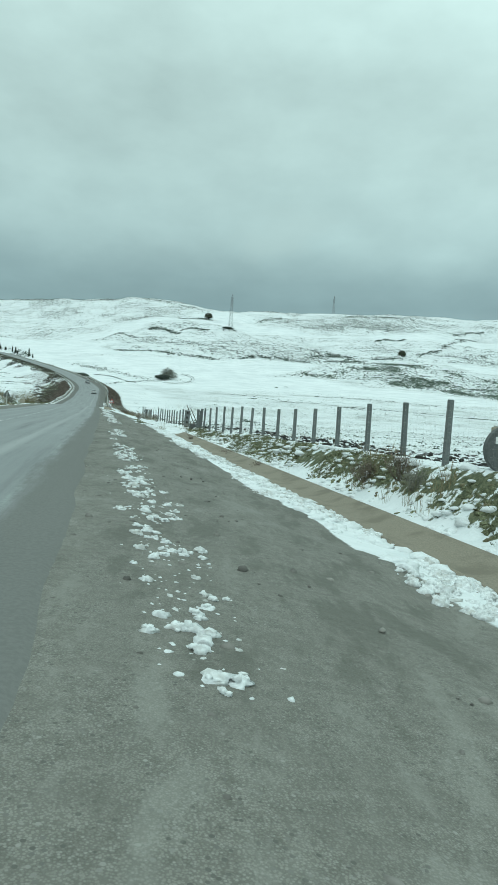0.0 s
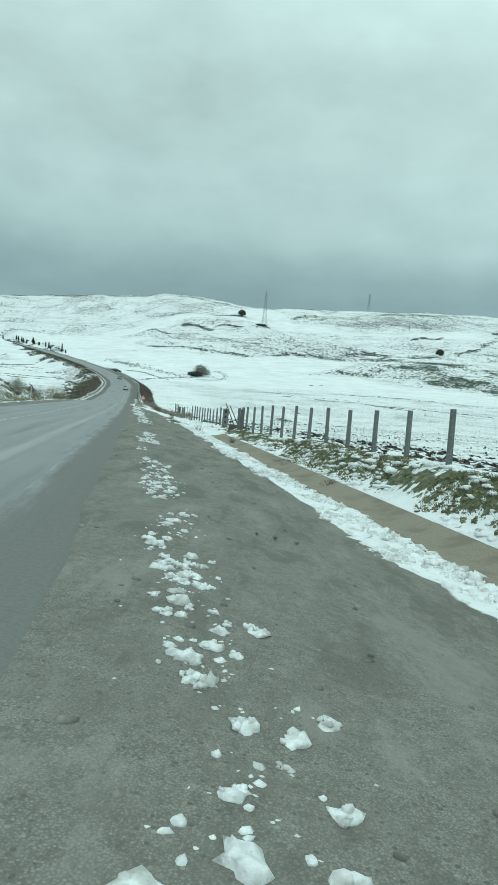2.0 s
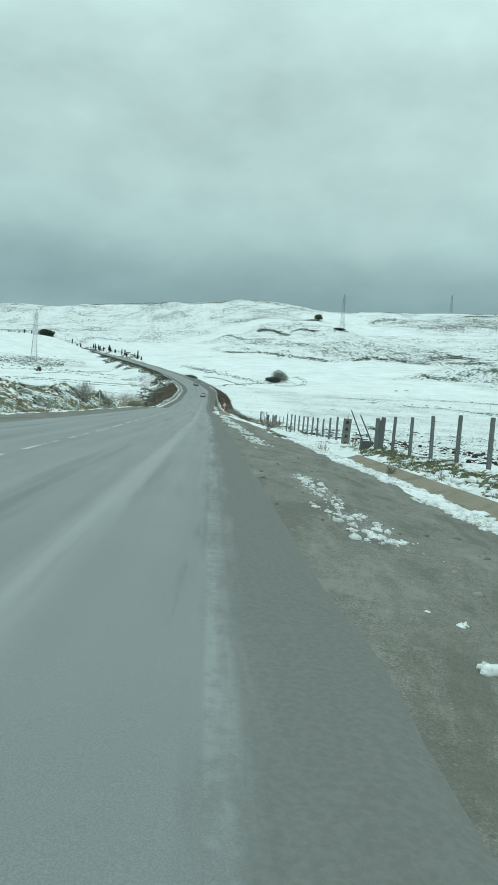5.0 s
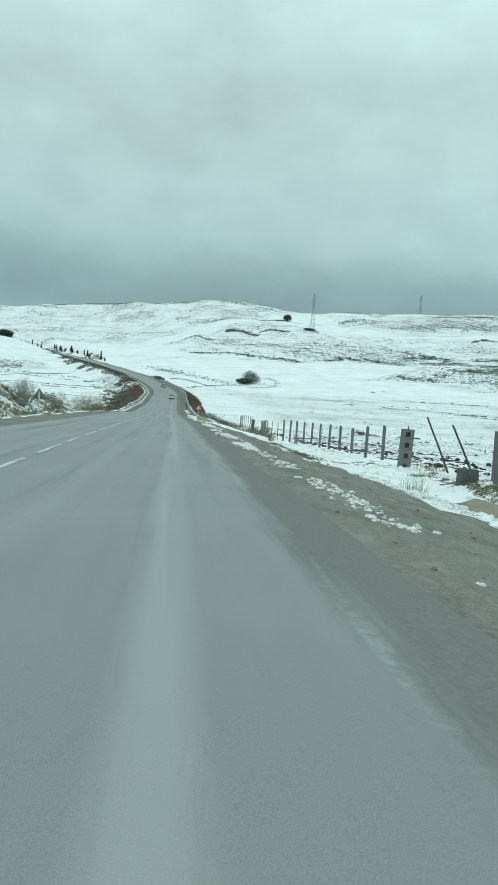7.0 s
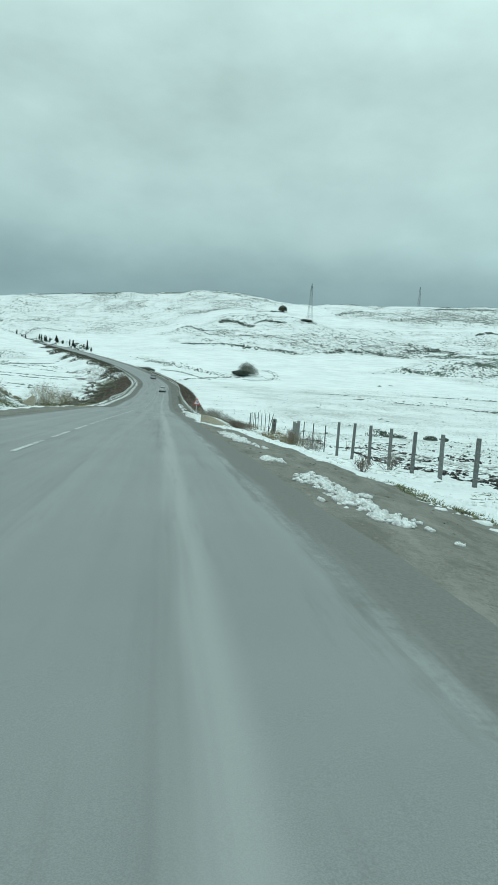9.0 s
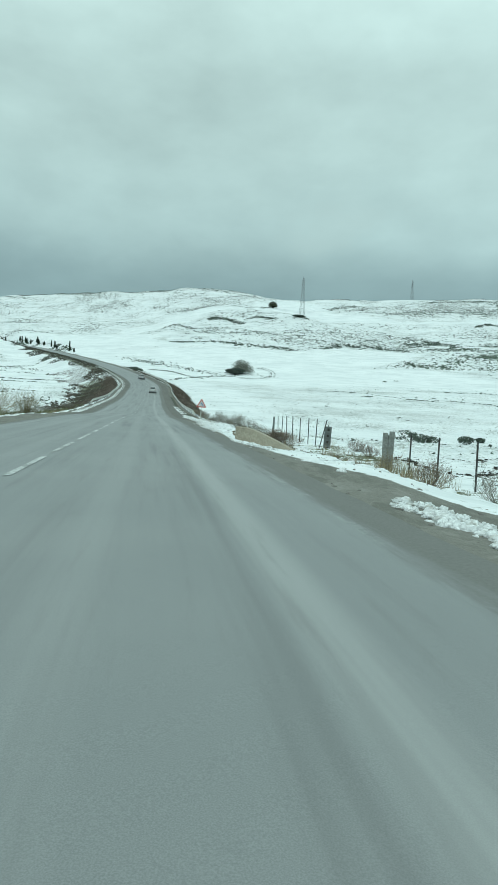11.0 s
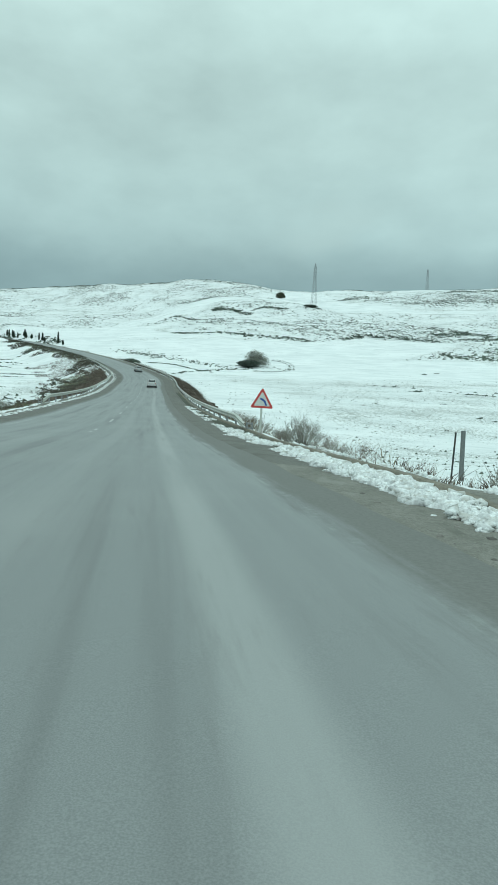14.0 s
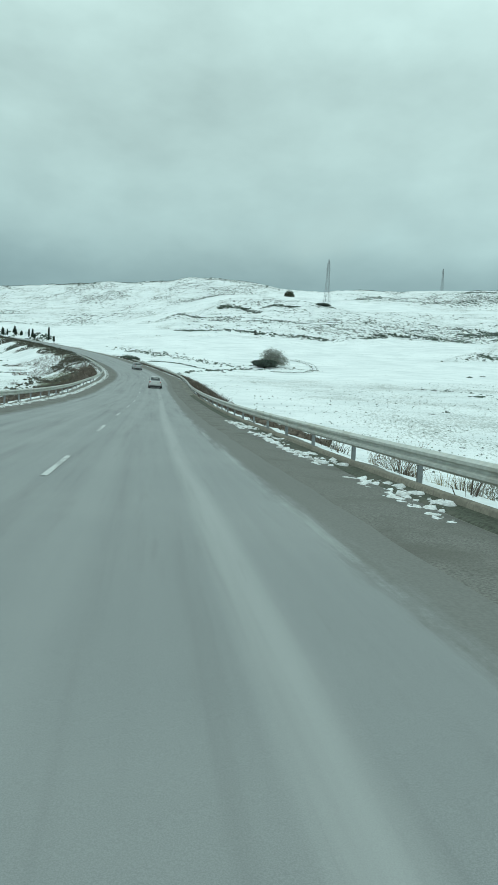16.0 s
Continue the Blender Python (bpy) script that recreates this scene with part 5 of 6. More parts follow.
M_CARPAINT = surface("white_car_paint", (0.50, 0.51, 0.50), 0.3, 3, 0.7, 0.04, 0.0, stain=(0.5, 0.5, 0.48))
M_SILVER = surface("silver_car_paint", (0.36, 0.37, 0.37), 0.3, 3, 0.7, 0.05, 0.0, metal=0.4, stain=(0.33, 0.33, 0.32))
M_GLASS, _, _b = fresh("tinted_car_glass")
_b.inputs["Base Color"].default_value = (0.05, 0.06, 0.06, 1)
_b.inputs["Roughness"].default_value = 0.08
M_TYRE = surface("tyre_rubber", (0.02, 0.02, 0.02), 0.8, 10, 2, 0.2, 0.2)
M_TAIL = surface("tail_lamp_red", (0.35, 0.02, 0.02), 0.25, 6, 2, 0.1, 0.0)
M_TRIM = surface("black_plastic", (0.03, 0.03, 0.03), 0.6, 8, 2, 0.2, 0.1)


def saloon(where, paint, label):
    """A small saloon; its back faces -y."""
    th = thing("saloon_car", where @ Matrix.Scale(0.94, 4), label, "car", "saloon cars")
    # stations along the body: y, half width, sill height, shoulder height
    st = ((-2.15, 0.70, 0.42, 0.82), (-2.08, 0.80, 0.30, 0.98), (-1.6, 0.85, 0.24, 1.00), (-0.9, 0.86, 0.22, 0.96), (0.2, 0.86, 0.22, 0.95), (1.1, 0.85, 0.22, 0.93), (1.7, 0.82, 0.25, 0.80), (2.08, 0.74, 0.30, 0.66), (2.15, 0.66, 0.42, 0.58))
    secs = []
    for y, w, a, b in st:
        secs.append([(-w * 0.9, y, a), (w * 0.9, y, a), (w, y, a + 0.12), (w, y, a + (b - a) * 0.6), (w * 0.95, y, b - 0.06), (w * 0.86, y, b), (-w * 0.86, y, b), (-w * 0.95, y, b - 0.06), (-w, y, a + (b - a) * 0.6), (-w, y, a + 0.12)])
    part("body", loft("body", secs, paint), th)
    cab = ((-1.62, 0.70, 0.97, 0.02), (-1.15, 0.66, 0.96, 0.38), (-0.75, 0.63, 0.95, 0.50), (0.1, 0.63, 0.95, 0.52), (0.45, 0.64, 0.94, 0.45), (1.15, 0.70, 0.92, 0.02))
    secs = []
    for y, w, b, h in cab:
        secs.append([(-0.74, y, b - 0.05), (0.74, y, b - 0.05), (w + 0.06, y, b + h * 0.5), (w - 0.03, y, b + h), (0.3, y, b + h + 0.03), (-0.3, y, b + h + 0.03), (-w + 0.03, y, b + h), (-w - 0.06, y, b + h * 0.5)])
    part("cabin", loft("cabin", secs, paint), th)

    def pane(name, pts, lab):
        bm = bmesh.new()
        vs = [bm.verts.new(p) for p in pts]
        bm.faces.new(vs)
        r = bmesh.ops.extrude_face_region(bm, geom=bm.faces[:])["geom"]
        c = sum((v.co for v in vs), Vector()) / len(vs)
        out = Vector((c.x, c.y, 0)).normalized() * 0.04
        for v in r:
            if isinstance(v, bmesh.types.BMVert):
                v.co += out
        bmesh.ops.recalc_face_normals(bm, faces=bm.faces[:])
        part(name, from_bm(name, bm, M_GLASS), th, lab)

    pane("rear_window", [(-0.60, -1.60, 1.03), (0.60, -1.60, 1.03), (0.54, -1.0, 1.44), (-0.54, -1.0, 1.44)], "dark rear window")
    pane("windscreen", [(0.60, 1.10, 1.0), (-0.60, 1.10, 1.0), (-0.55, 0.52, 1.38), (0.55, 0.52, 1.38)], "dark windscreen")
    for s in (-1, 1):
        pane("side_window", [(s * 0.765, -1.05, 1.0), (s * 0.765, 0.75, 1.0), (s * 0.69, 0.30, 1.38), (s * 0.69, -0.75, 1.38)], "dark side windows")
        part("tail_light", block(0.2, 0.1, 0.2, 0.03, M_TAIL, "tail_light"), th, "red tail lamp", pose(s * 0.66, -2.09, 0.72))
        part("headlight", block(0.26, 0.12, 0.12, 0.03, M_SIGNW, "headlight"), th, "clear headlamp", pose(s * 0.56, 2.06, 0.55))
        part("door_mirror", block(0.2, 0.1, 0.13, 0.03, paint, "door_mirror"), th, at=pose(s * 0.93, 0.72, 0.98))
        part("roof_rail", block(0.03, 1.1, 0.04, 0.008, M_TRIM, "roof_rail"), th, "black roof rail", pose(s * 0.56, -0.25, 1.47))
        for y in (-1.3, 1.28):
            bm = bmesh.new()
            bmesh.ops.create_cone(bm, cap_ends=True, segments=20, radius1=0.31, radius2=0.31, depth=0.2)
            bmesh.ops.bevel(bm, geom=[e for e in bm.edges if abs(e.verts[0].co.z - e.verts[1].co.z) < 0.01], offset=0.03, segments=2, affect="EDGES")
            wheel = part("wheel", from_bm("wheel", bm, M_TYRE), th, "black tyre", pose(s * 0.78, y, 0.31, 0, 90, 0))
            bm = bmesh.new()
            bmesh.ops.create_cone(bm, cap_ends=True, segments=16, radius1=0.2, radius2=0.2, depth=0.215)
            part("rim", from_bm("rim", bm, M_ZINC), wheel, "grey steel rim")
    part("bumper", block(1.5, 0.14, 0.26, 0.05, paint, "bumper"), th, at=pose(0, -2.12, 0.36))
    # black trim strip that also stands in for the shade beneath the car
    part("lower_valance", block(1.46, 0.12, 0.22, 0.03, M_TRIM, "lower_valance"), th, "black plastic valance, doubling as the shade under the tail", pose(0, -2.15, 0.19))
    part("number_plate", block(0.5, 0.015, 0.11, 0.003, M_SIGNW, "number_plate"), th, "pale blank number plate", pose(0, -2.165, 0.64))
    return th


def on_road(y, d):
    x, yy = beside(y, d)
    s = (float(road_x(y + 1)) - float(road_x(y - 1))) / 2
    g = (float(road_z(y + 1)) - float(road_z(y - 1))) / 2
    return pose(x, yy, float(road_z(y)) + 0.02, math.degrees(math.atan(g)), 0, math.degrees(math.atan(-s)))


saloon(on_road(239, 2.0), M_CARPAINT, "small white saloon car on the asphalt, seen from behind")
saloon(on_road(289, 1.2), M_SILVER, "silver saloon car far along the bend")

# ---------------------------------------------------------------- scattered growth, stones and snow


def scatter(n, y0, y1, d0, d1, keep=None):
    y = rng.uniform(y0, y1, n)
    d = rng.uniform(d0, d1, n)
    c = road_cos(y)
    x, yy = road_x(y) + d * c, y + d * np.sqrt(1 - c * c)
    if keep is not None:
        k = keep(x, yy, y, d)
        x, yy, y, d = x[k], yy[k], y[k], d[k]
    return x, yy, d


def tufts(centres, sizes, wide=0.0, tall=0.95):
    """Small uneven clumps with two tips, open below, for growth that is far away; wide: how far they spread along the slope."""
    n = len(centres)
    v = np.repeat(np.array([(1, 0, -0.1), (0, 1, -0.05), (-1, 0, -0.1), (0, -1, -0.05), (-0.2, 0, 1.0), (0.4, 0.15, 0.8)])[None], n, 0)
    v = v * (1 + 0.5 * (rng.random((n, 6, 1)) * 2 - 1)) * np.array([1.12, 1.12, tall])
    v[:, :, 0] += 0.4 * (rng.random((n, 6)) - 0.5)
    v[:, :, 0] *= 1 + wide * rng.random((n, 1))
    v = v * np.asarray(sizes)[:, None, None] + np.asarray(centres)[:, None, :]
    t = np.array([(0, 1, 5), (1, 4, 5), (1, 2, 4), (2, 3, 4), (3, 5, 4), (3, 0, 5)])[None] + 6 * np.arange(n)[:, None, None]
    return v.reshape(-1, 3), t.reshape(-1, 3)


def far_scrub():
    many = 1500000
    x, y = rng.uniform(-520, 420, many), rng.uniform(350, 830, many)
    rows = 0.45 * grain(x * 0.4, y, 5.0, 61) + 0.55 * grain(x * 0.8, y, 1.7, 67)
    k = (rng.random(many) < 0.75 * (scrub_density(x, y) - 0.1)) & (rows > 0.465) & (np.abs(across(x, y)) > 9)
    x, y = x[k][:78000], y[k][:78000]
    s = 0.09 + 0.44 * rng.random(len(x)) ** 3.4
    return tufts(on_ground(x, y, 0.05), s, 0.8, 0.75)


def knoll_scrub():
    x, y = rng.uniform(30, 210, 100000), rng.uniform(358, 472, 100000)
    k = rng.random(100000) < 0.5 * (scrub_density(x, y) - 0.3) * (0.25 + 1.5 * ease(grain(x, y, 9, 62), 0.35, 0.7))
    x, y = x[k], y[k]
    return tufts(on_ground(x, y, 0.05), 0.16 + 0.42 * rng.random(len(x)) ** 2, 1.4, 0.7)


stuff("knoll_scrub", knoll_scrub(), M_KNOLL, "dense grey-green scrub on the rounded knoll", "scrub")


def stubble_tufts():
    x1, y1, _ = scatter(15000, 120, 300, 16, 170, lambda x, y, s, d: (grain(x * 0.3, y, 6, 63) > 0.42) & (y < 345))
    x2, y2, _ = scatter(7000, 20, 120, 24, 90, lambda x, y, s, d: grain(x, y, 5, 64) > 0.45)
    x3, y3, _ = scatter(3000, 150, 290, -90, -18, lambda x, y, s, d: grain(x, y, 8, 65) > 0.5)
    x, y = np.concatenate([x1, x2, x3]), np.concatenate([y1, y2, y3])
    return tufts(on_ground(x, y, 0.02), 0.04 + 0.12 * rng.random(len(x)) ** 3)


stuff("field_stubble", stubble_tufts(), M_SCRUB, "short dark stubble pricking through the field snow", "stubble")
stuff("hillside_scrub", far_scrub(), M_SCRUB, "dark low scrub scattered over the snowy hills", "scrub")


def hedge_lines():
    xs, ys, ss = [], [], []
    for fx, fy, fs in ((2.9, 246.5, 0.45), (4.4, 243, 0.35), (0.2, 301, 0.5), (1.6, 301.6, 0.4), (-1.2, 301, 0.35), (12, 359, 0.5), (17.6, 365.5, 0.55), (0.5, 267.5, 0.3), (22, 306, 0.4), (26, 306, 0.35), (31, 305, 0.4), (12, 304, 0.4), (16, 304, 0.3), (-14, 262, 0.35), (-22, 214, 0.3), (-6, 232, 0.25)):
        xs.append(fx + rng.normal(0, fs * 0.6, 5))
        ys.append(fy + rng.normal(0, fs * 0.6, 5))
        ss.append(fs * (0.4 + 0.6 * rng.random(5)))
    # low growth along the far road, among the cypresses
    st_ = rng.uniform(412, 565, 520)
    dd = rng.uniform(6.8, 12.5, 520)
    ok = grain(st_, dd * 0.3, 7, 66) > 0.42
    st_, dd = st_[ok], dd[ok]
    xs.append(road_x(st_) + dd * road_cos(st_))
    ys.append(st_ + dd * np.sqrt(1 - road_cos(st_) ** 2))
    ss.append(0.2 + 0.7 * rng.random(len(st_)) ** 2.5)
    # the wheel track that loops round the big bush
    a = rng.uniform(-2.0, 1.5, 420)
    for r in (1.0, 0.86):
        xs.append(-41.5 + 9.5 * r * np.cos(a) + rng.normal(0, 0.25, 420))
        ys.append(371 + 23 * r * np.sin(a) + rng.normal(0, 0.6, 420))
        ss.append(0.06 + 0.12 * rng.random(420))
    for (x0, y0), (x1, y1), n, w in (((-95, 468), (-20, 462), 170, 2.5), ((-20, 462), (40, 470), 70, 3), ((-92, 587), (-64, 584), 190, 1.8), ((-64, 586), (-41, 591), 60, 1.2), ((-118, 584), (-96, 560), 40, 2.2), ((-72, 650), (-50, 708), 110, 5), ((0, 722), (26, 746), 90, 4), ((-10, 461), (36, 470), 40, 1.8), ((40, 490), (72, 522), 150, 7), ((99, 576), (128, 598), 90, 1.2), ((189, 662), (235, 720), 120, 2), ((-12, 312), (20, 297), 40, 0.5), ((20, 297), (48, 281), 50, 0.6), ((-28, 602), (-18, 604), 60, 2.5), ((-70, 318), (-46, 366), 60, 1.5), ((-56, 369), (-30, 366), 40, 2), ((-230, 300), (-90, 268), 200, 0.8), ((-230, 285), (-95, 262), 120, 0.8), ((-150, 352), (-185, 348), 30, 1.5), ((-200, 372), (-120, 348), 90, 3), ((-60, 700), (-40, 698), 50, 2.5), ((-200, 360), (-110, 330), 60, 1), ((-205, 374), (-165, 388), 420, 8), ((-88, 248), (-74, 230), 40, 3), ((-70, 222), (-62, 205), 25, 3), ((-335, 795), (-228, 797), 260, 5), ((-215, 796), (-160, 795), 130, 5), ((90, 735), (150, 728), 120, 5), ((-155, 775), (-90, 770), 90, 6), ((57, 463), (79, 505), 60, 1.5), ((76, 497), (104, 499), 90, 2), ((119, 504), (160, 581), 110, 2.5), ((160, 581), (221, 667), 120, 3), ((-162, 307), (-99, 310), 110, 0.3), ((-160, 300), (-102, 302), 70, 0.3), ((-158, 329), (-134, 370), 110, 0.5), ((-134, 370), (-131, 378), 40, 1.2), ((36, 285), (100, 277), 120, 0.5), ((30, 329), (100, 322), 60, 0.6), ((-108, 408), (-54, 366), 150, 3.6), ((-100, 400), (-84, 388), 60, 2.0), ((-84, 364), (-57, 340), 90, 0.4)):
        n = n * 3
        t = rng.random(n)
        xs.append(x0 + (x1 - x0) * t + rng.normal(0, w * 0.4, n))
        ys.append(y0 + (y1 - y0) * t + 4 * np.sin(t * 5) + rng.normal(0, w, n))
        ss.append((0.2 + 0.5 * rng.random(n) ** 2) * (1.05 if y0 > 440 else 0.6))
    x, y, s = np.concatenate(xs), np.concatenate(ys), np.concatenate(ss)
    return tufts(on_ground(x, y, 0.05), s, 0.9, 0.75)


stuff("hedge_lines", hedge_lines(), M_SCRUB, "dark hedge lines and ditch growth across the snow", "hedge")


def dry_banks():
    x1, y1, _ = scatter(4300, 164, 318, 7.25, 11.5, lambda x, y, s, d: (d < 8.0 + 3.0 * ease(s, 168, 200)) & (rng.random(len(x)) < 0.2 + 0.8 * ease(s, 172, 190)))
    x2, y2, _ = scatter(7600, 150, 340, -22, -7.2, lambda x, y, s, d: (-d < 7.2 + 15 * ease(s, 150, 250)) & (grain(x, y, 4, 70) > 0.045 * (-d - 7)))
    x3, y3, _ = scatter(620, 118, 146, 7.8, 10.5, lambda x, y, s, d: (grain(x, y, 4, 71) > 0.52) & (rng.random(len(x)) < 0.6))
    x4, y4, _ = scatter(500, 318, 470, 6, 10, lambda x, y, s, d: grain(x, y, 6, 72) > 0.6)
    x5, y5, _ = scatter(2000, 212, 338, 6.9, 10.0, lambda x, y, s, d: d < 7.6 + 2.4 * ease(s, 205, 240) * (1 - 0.5 * ease(s, 300, 330)))
    x, y = np.concatenate([x1, x2, x3, x4, x5]), np.concatenate([y1, y2, y3, y4, y5])
    h = 0.5 + 0.9 * grain(x, y, 5, 74) * rng.random(len(x)) ** 0.5
    return blades(on_ground(x, y, 0.05), 0.6 * h * np.where(y < 200, 0.7, 1.0) * np.where((across(x, y) > 0) & (y > 195), 1.1 + 0.25 * ease(y, 205, 240) * (1 - ease(y, 315, 345)), 1.0), 8, 0.9, 0.0135, 1.1)


stuff("dry_roadside_brush", dry_banks(), M_DRY, "dense brown dry brush on the road banks", "brush")


def dry_mounds():
    x1, y1, _ = scatter(2300, 178, 318, 7.5, 10.4, lambda x, y, s, d: d < 8.4 + 2.0 * ease(s, 178, 205))
    x2, y2, _ = scatter(5200, 180, 292, -20, -7.6, lambda x, y, s, d: (grain(x, y, 4, 70) > 0.045 * (-d - 7)) & (-d < 8.5 + 3.0 * ease(s, 165, 240)))
    x, y = np.concatenate([x1, x2]), np.concatenate([y1, y2])
    s = (0.16 + 0.36 * rng.random(len(x))) * np.where((across(x, y) > 0) & (y > 205), 1.5, 1.0)
    return lumps(on_ground(x, y, 0.1), s, 0.7, 0.5)


stuff("brush_mounds", dry_mounds(), M_DRY, "low matted brown brush under the dry stems", "brush")


def bank_thicket():
    keep = lambda x, y, s, d: grain(x, y, 8, 73) > 0.08 + 0.055 * (-d - 5)  # noqa: E731
    x, y, _ = scatter(6400, 302, 520, -15, -4.9, keep)
    h = 0.5 + 0.9 * grain(x, y, 5, 74) * rng.random(len(x)) ** 0.5
    stems = blades(on_ground(x, y, 0.05), 0.6 * h, 8, 0.9, 0.016, 1.1)
    x2, y2, _ = scatter(3200, 302, 500, -14, -5.0, keep)
    x3, y3, _ = scatter(900, 236, 300, -26, -15, lambda x, y, s, d: np.abs(-d - 19 - 4 * (grain(s, s, 9, 78) - 0.5)) < 1.6)
    x4, y4, _ = scatter(3000, 196, 300, -21, -10.5, lambda x, y, s, d: grain(x, y, 4, 70) > 0.25 + 0.03 * (-d - 7))
    x2, y2 = np.concatenate([x2, x3, x4]), np.concatenate([y2, y3, y4])
    return join_arrays(stems, tufts(on_ground(x2, y2, 0.1), 0.14 + 0.34 * rng.random(len(x2)) ** 1.5, 0.3, 0.9))


M_THICKET = surface("dark_thicket", (0.072, 0.072, 0.056), 0.95, 4, 0.6, 0.4, 0.0, island=0.5)
stuff("bank_thicket", bank_thicket(), M_THICKET, "dark grey-green thicket on the bank below the far road", "thicket")


def bank_grass():
    x, y, d = scatter(8500, -2, 64, 11.6, 13.5, lambda x, y, s, d: grain(x, y, 1.6, 75) > 0.22 + 0.42 * np.abs(d - 12.55))
    x2, y2, _ = scatter(900, 112, 124, 8.5, 14.5, lambda x, y, s, d: grain(x, y, 1.6, 76) > 0.5)
    x3, y3, _ = scatter(900, 62, 112, 8.6, 12.5, lambda x, y, s, d: grain(x, y, 2.5, 77) > 0.66)
    x7, y7, _ = scatter(2000, 101, 118, 6.3, 12.2, lambda x, y, s, d: (np.abs(d - 7.6 - 0.28 * (s - 104)) < 0.9) & (grain(x, y, 1.2, 98) > 0.36))
    x, y = np.concatenate([x, x7]), np.concatenate([y, y7])
    x4, y4, _ = scatter(900, 66, 80, 7.8, 9.4, lambda x, y, s, d: np.abs(d - 8.5) < 0.35)
    x, y = np.concatenate([x, x2, x3, x4]), np.concatenate([y, y2, y3, y4])
    return blades(on_ground(x, y, 0.02), 0.04 + 0.075 * rng.random(len(x)), 10, 2.2, 0.008, 1.6)


def tussocks():
    x, y, _ = scatter(9000, -2, 63, 11.7, 13.4, lambda x, y, s, d: grain(x, y, 1.6, 75) > 0.16 + 0.42 * np.abs(d - 12.55))
    x2, y2, _ = scatter(700, 114, 124, 7.5, 14, lambda x, y, s, d: grain(x, y, 1.6, 76) > 0.5)
    x3, y3, _ = scatter(1600, 16, 60, 11.8, 12.9, lambda x, y, s, d: grain(x, y, 1.1, 96) > 0.5)
    x7, y7, _ = scatter(1200, 101, 118, 6.3, 12.2, lambda x, y, s, d: (np.abs(d - 7.6 - 0.28 * (s - 104)) < 0.9) & (grain(x, y, 1.2, 98) > 0.42))
    x, y = np.concatenate([x, x7]), np.concatenate([y, y7])
    x4, y4, _ = scatter(1500, 66, 80, 7.8, 9.4, lambda x, y, s, d: (np.abs(d - 8.5) < 0.28) & (grain(x, y, 0.9, 97) > 0.5))
    x, y = np.concatenate([x, x2, x3, x4]), np.concatenate([y, y2, y3, y4])
    return mixed_lumps(on_ground(x, y, 0.03), 0.03 + 0.075 * rng.random(len(x)) ** 1.8, 0.6, 0.4, 0.15)


stuff("grass_tussocks", tussocks(), M_TUSSOCK, "mossy green and brown tussocks on the fence bank", "grass")
stuff("bank_grass", bank_grass(), M_GRASS, "flattened green and brown grass on the fence bank", "grass")


def tall_weeds():
    x, y, _ = scatter(46, 13.0, 18.5, 11.9, 12.9)
    x5, y5, _ = scatter(16, 63.2, 65.6, 12.2, 13.6)
    x6, y6, _ = scatter(9, 56.4, 57.6, 9.2, 10.2)
    x7, y7, _ = scatter(60, 99, 103, 8.2, 10.4)
    x5, y5 = np.concatenate([x5, x7]), np.concatenate([y5, y7])
    x, y = np.concatenate([x, x5, x6]), np.concatenate([y, y5, y6])
    x2, y2, _ = scatter(500, 5, 150, 13.5, 24, lambda x, y, s, d: grain(x, y, 5, 79) > 0.62)
    x3, y3, _ = scatter(900, 100, 175, 7.4, 13.5, lambda x, y, s, d: grain(x, y, 3, 80) > 0.55)
    x4, y4, _ = scatter(900, 36, 150, -20, -6.8, lambda x, y, s, d: grain(x, y, 4, 81) > 0.5)
    x, y = np.concatenate([x, x2, x3, x4]), np.concatenate([y, y2, y3, y4])
    return blades(on_ground(x, y, 0.02), (0.22 + 0.5 * rng.random(len(x)) ** 1.5) * np.where((y > 98) & (y < 106) & (across(x, y) > 8) & (across(x, y) < 11.5), 1.5, 1.0), 9, 0.45, 0.005, 0.6)


stuff("tall_weeds", tall_weeds(), M_STRAW, "thin dry straw-coloured weeds standing in snow", "weeds")


def clods():
    x, y, _ = scatter(11000, -4, 118, 14.2, 24, lambda x, y, s, d: (grain(x, y, 2.2, 82) > 0.44 + 0.02 * (d - 14)) & (d > 14.3))
    x2, y2, _ = scatter(5000, 45, 140, -20, -7.2, lambda x, y, s, d: (grain(x, y, 2.2, 83) > 0.54) & (-d < 20 - 10 * ease(s, 115, 130)))
    x, y = np.concatenate([x, x2]), np.concatenate([y, y2])
    return lumps(on_ground(x, y, 0.03), 0.04 + 0.13 * rng.random(len(x)) ** 1.8, 0.7, 0.45)


stuff("soil_clods", clods(), M_CLOD_SHADE, "dark ploughed clods of soil poking through snow", "soil")


def heaped(x, y, s, low, many):
    """Smaller lumps frozen on to the larger ones."""
    k = s > low
    bx, by, bs = np.repeat(x[k], many), np.repeat(y[k], many), np.repeat(s[k], many)
    n = len(bx)
    a, r = rng.random(n) * 6.283, bs * (0.35 + 0.65 * rng.random(n))
    size = bs * (0.22 + 0.3 * rng.random(n))
    c = on_ground(bx + r * np.cos(a), by + r * np.sin(a), 0.0)
    c[:, 2] += np.clip(0.5 * bs * (1.15 - r / bs), 0, None)
    return c, size


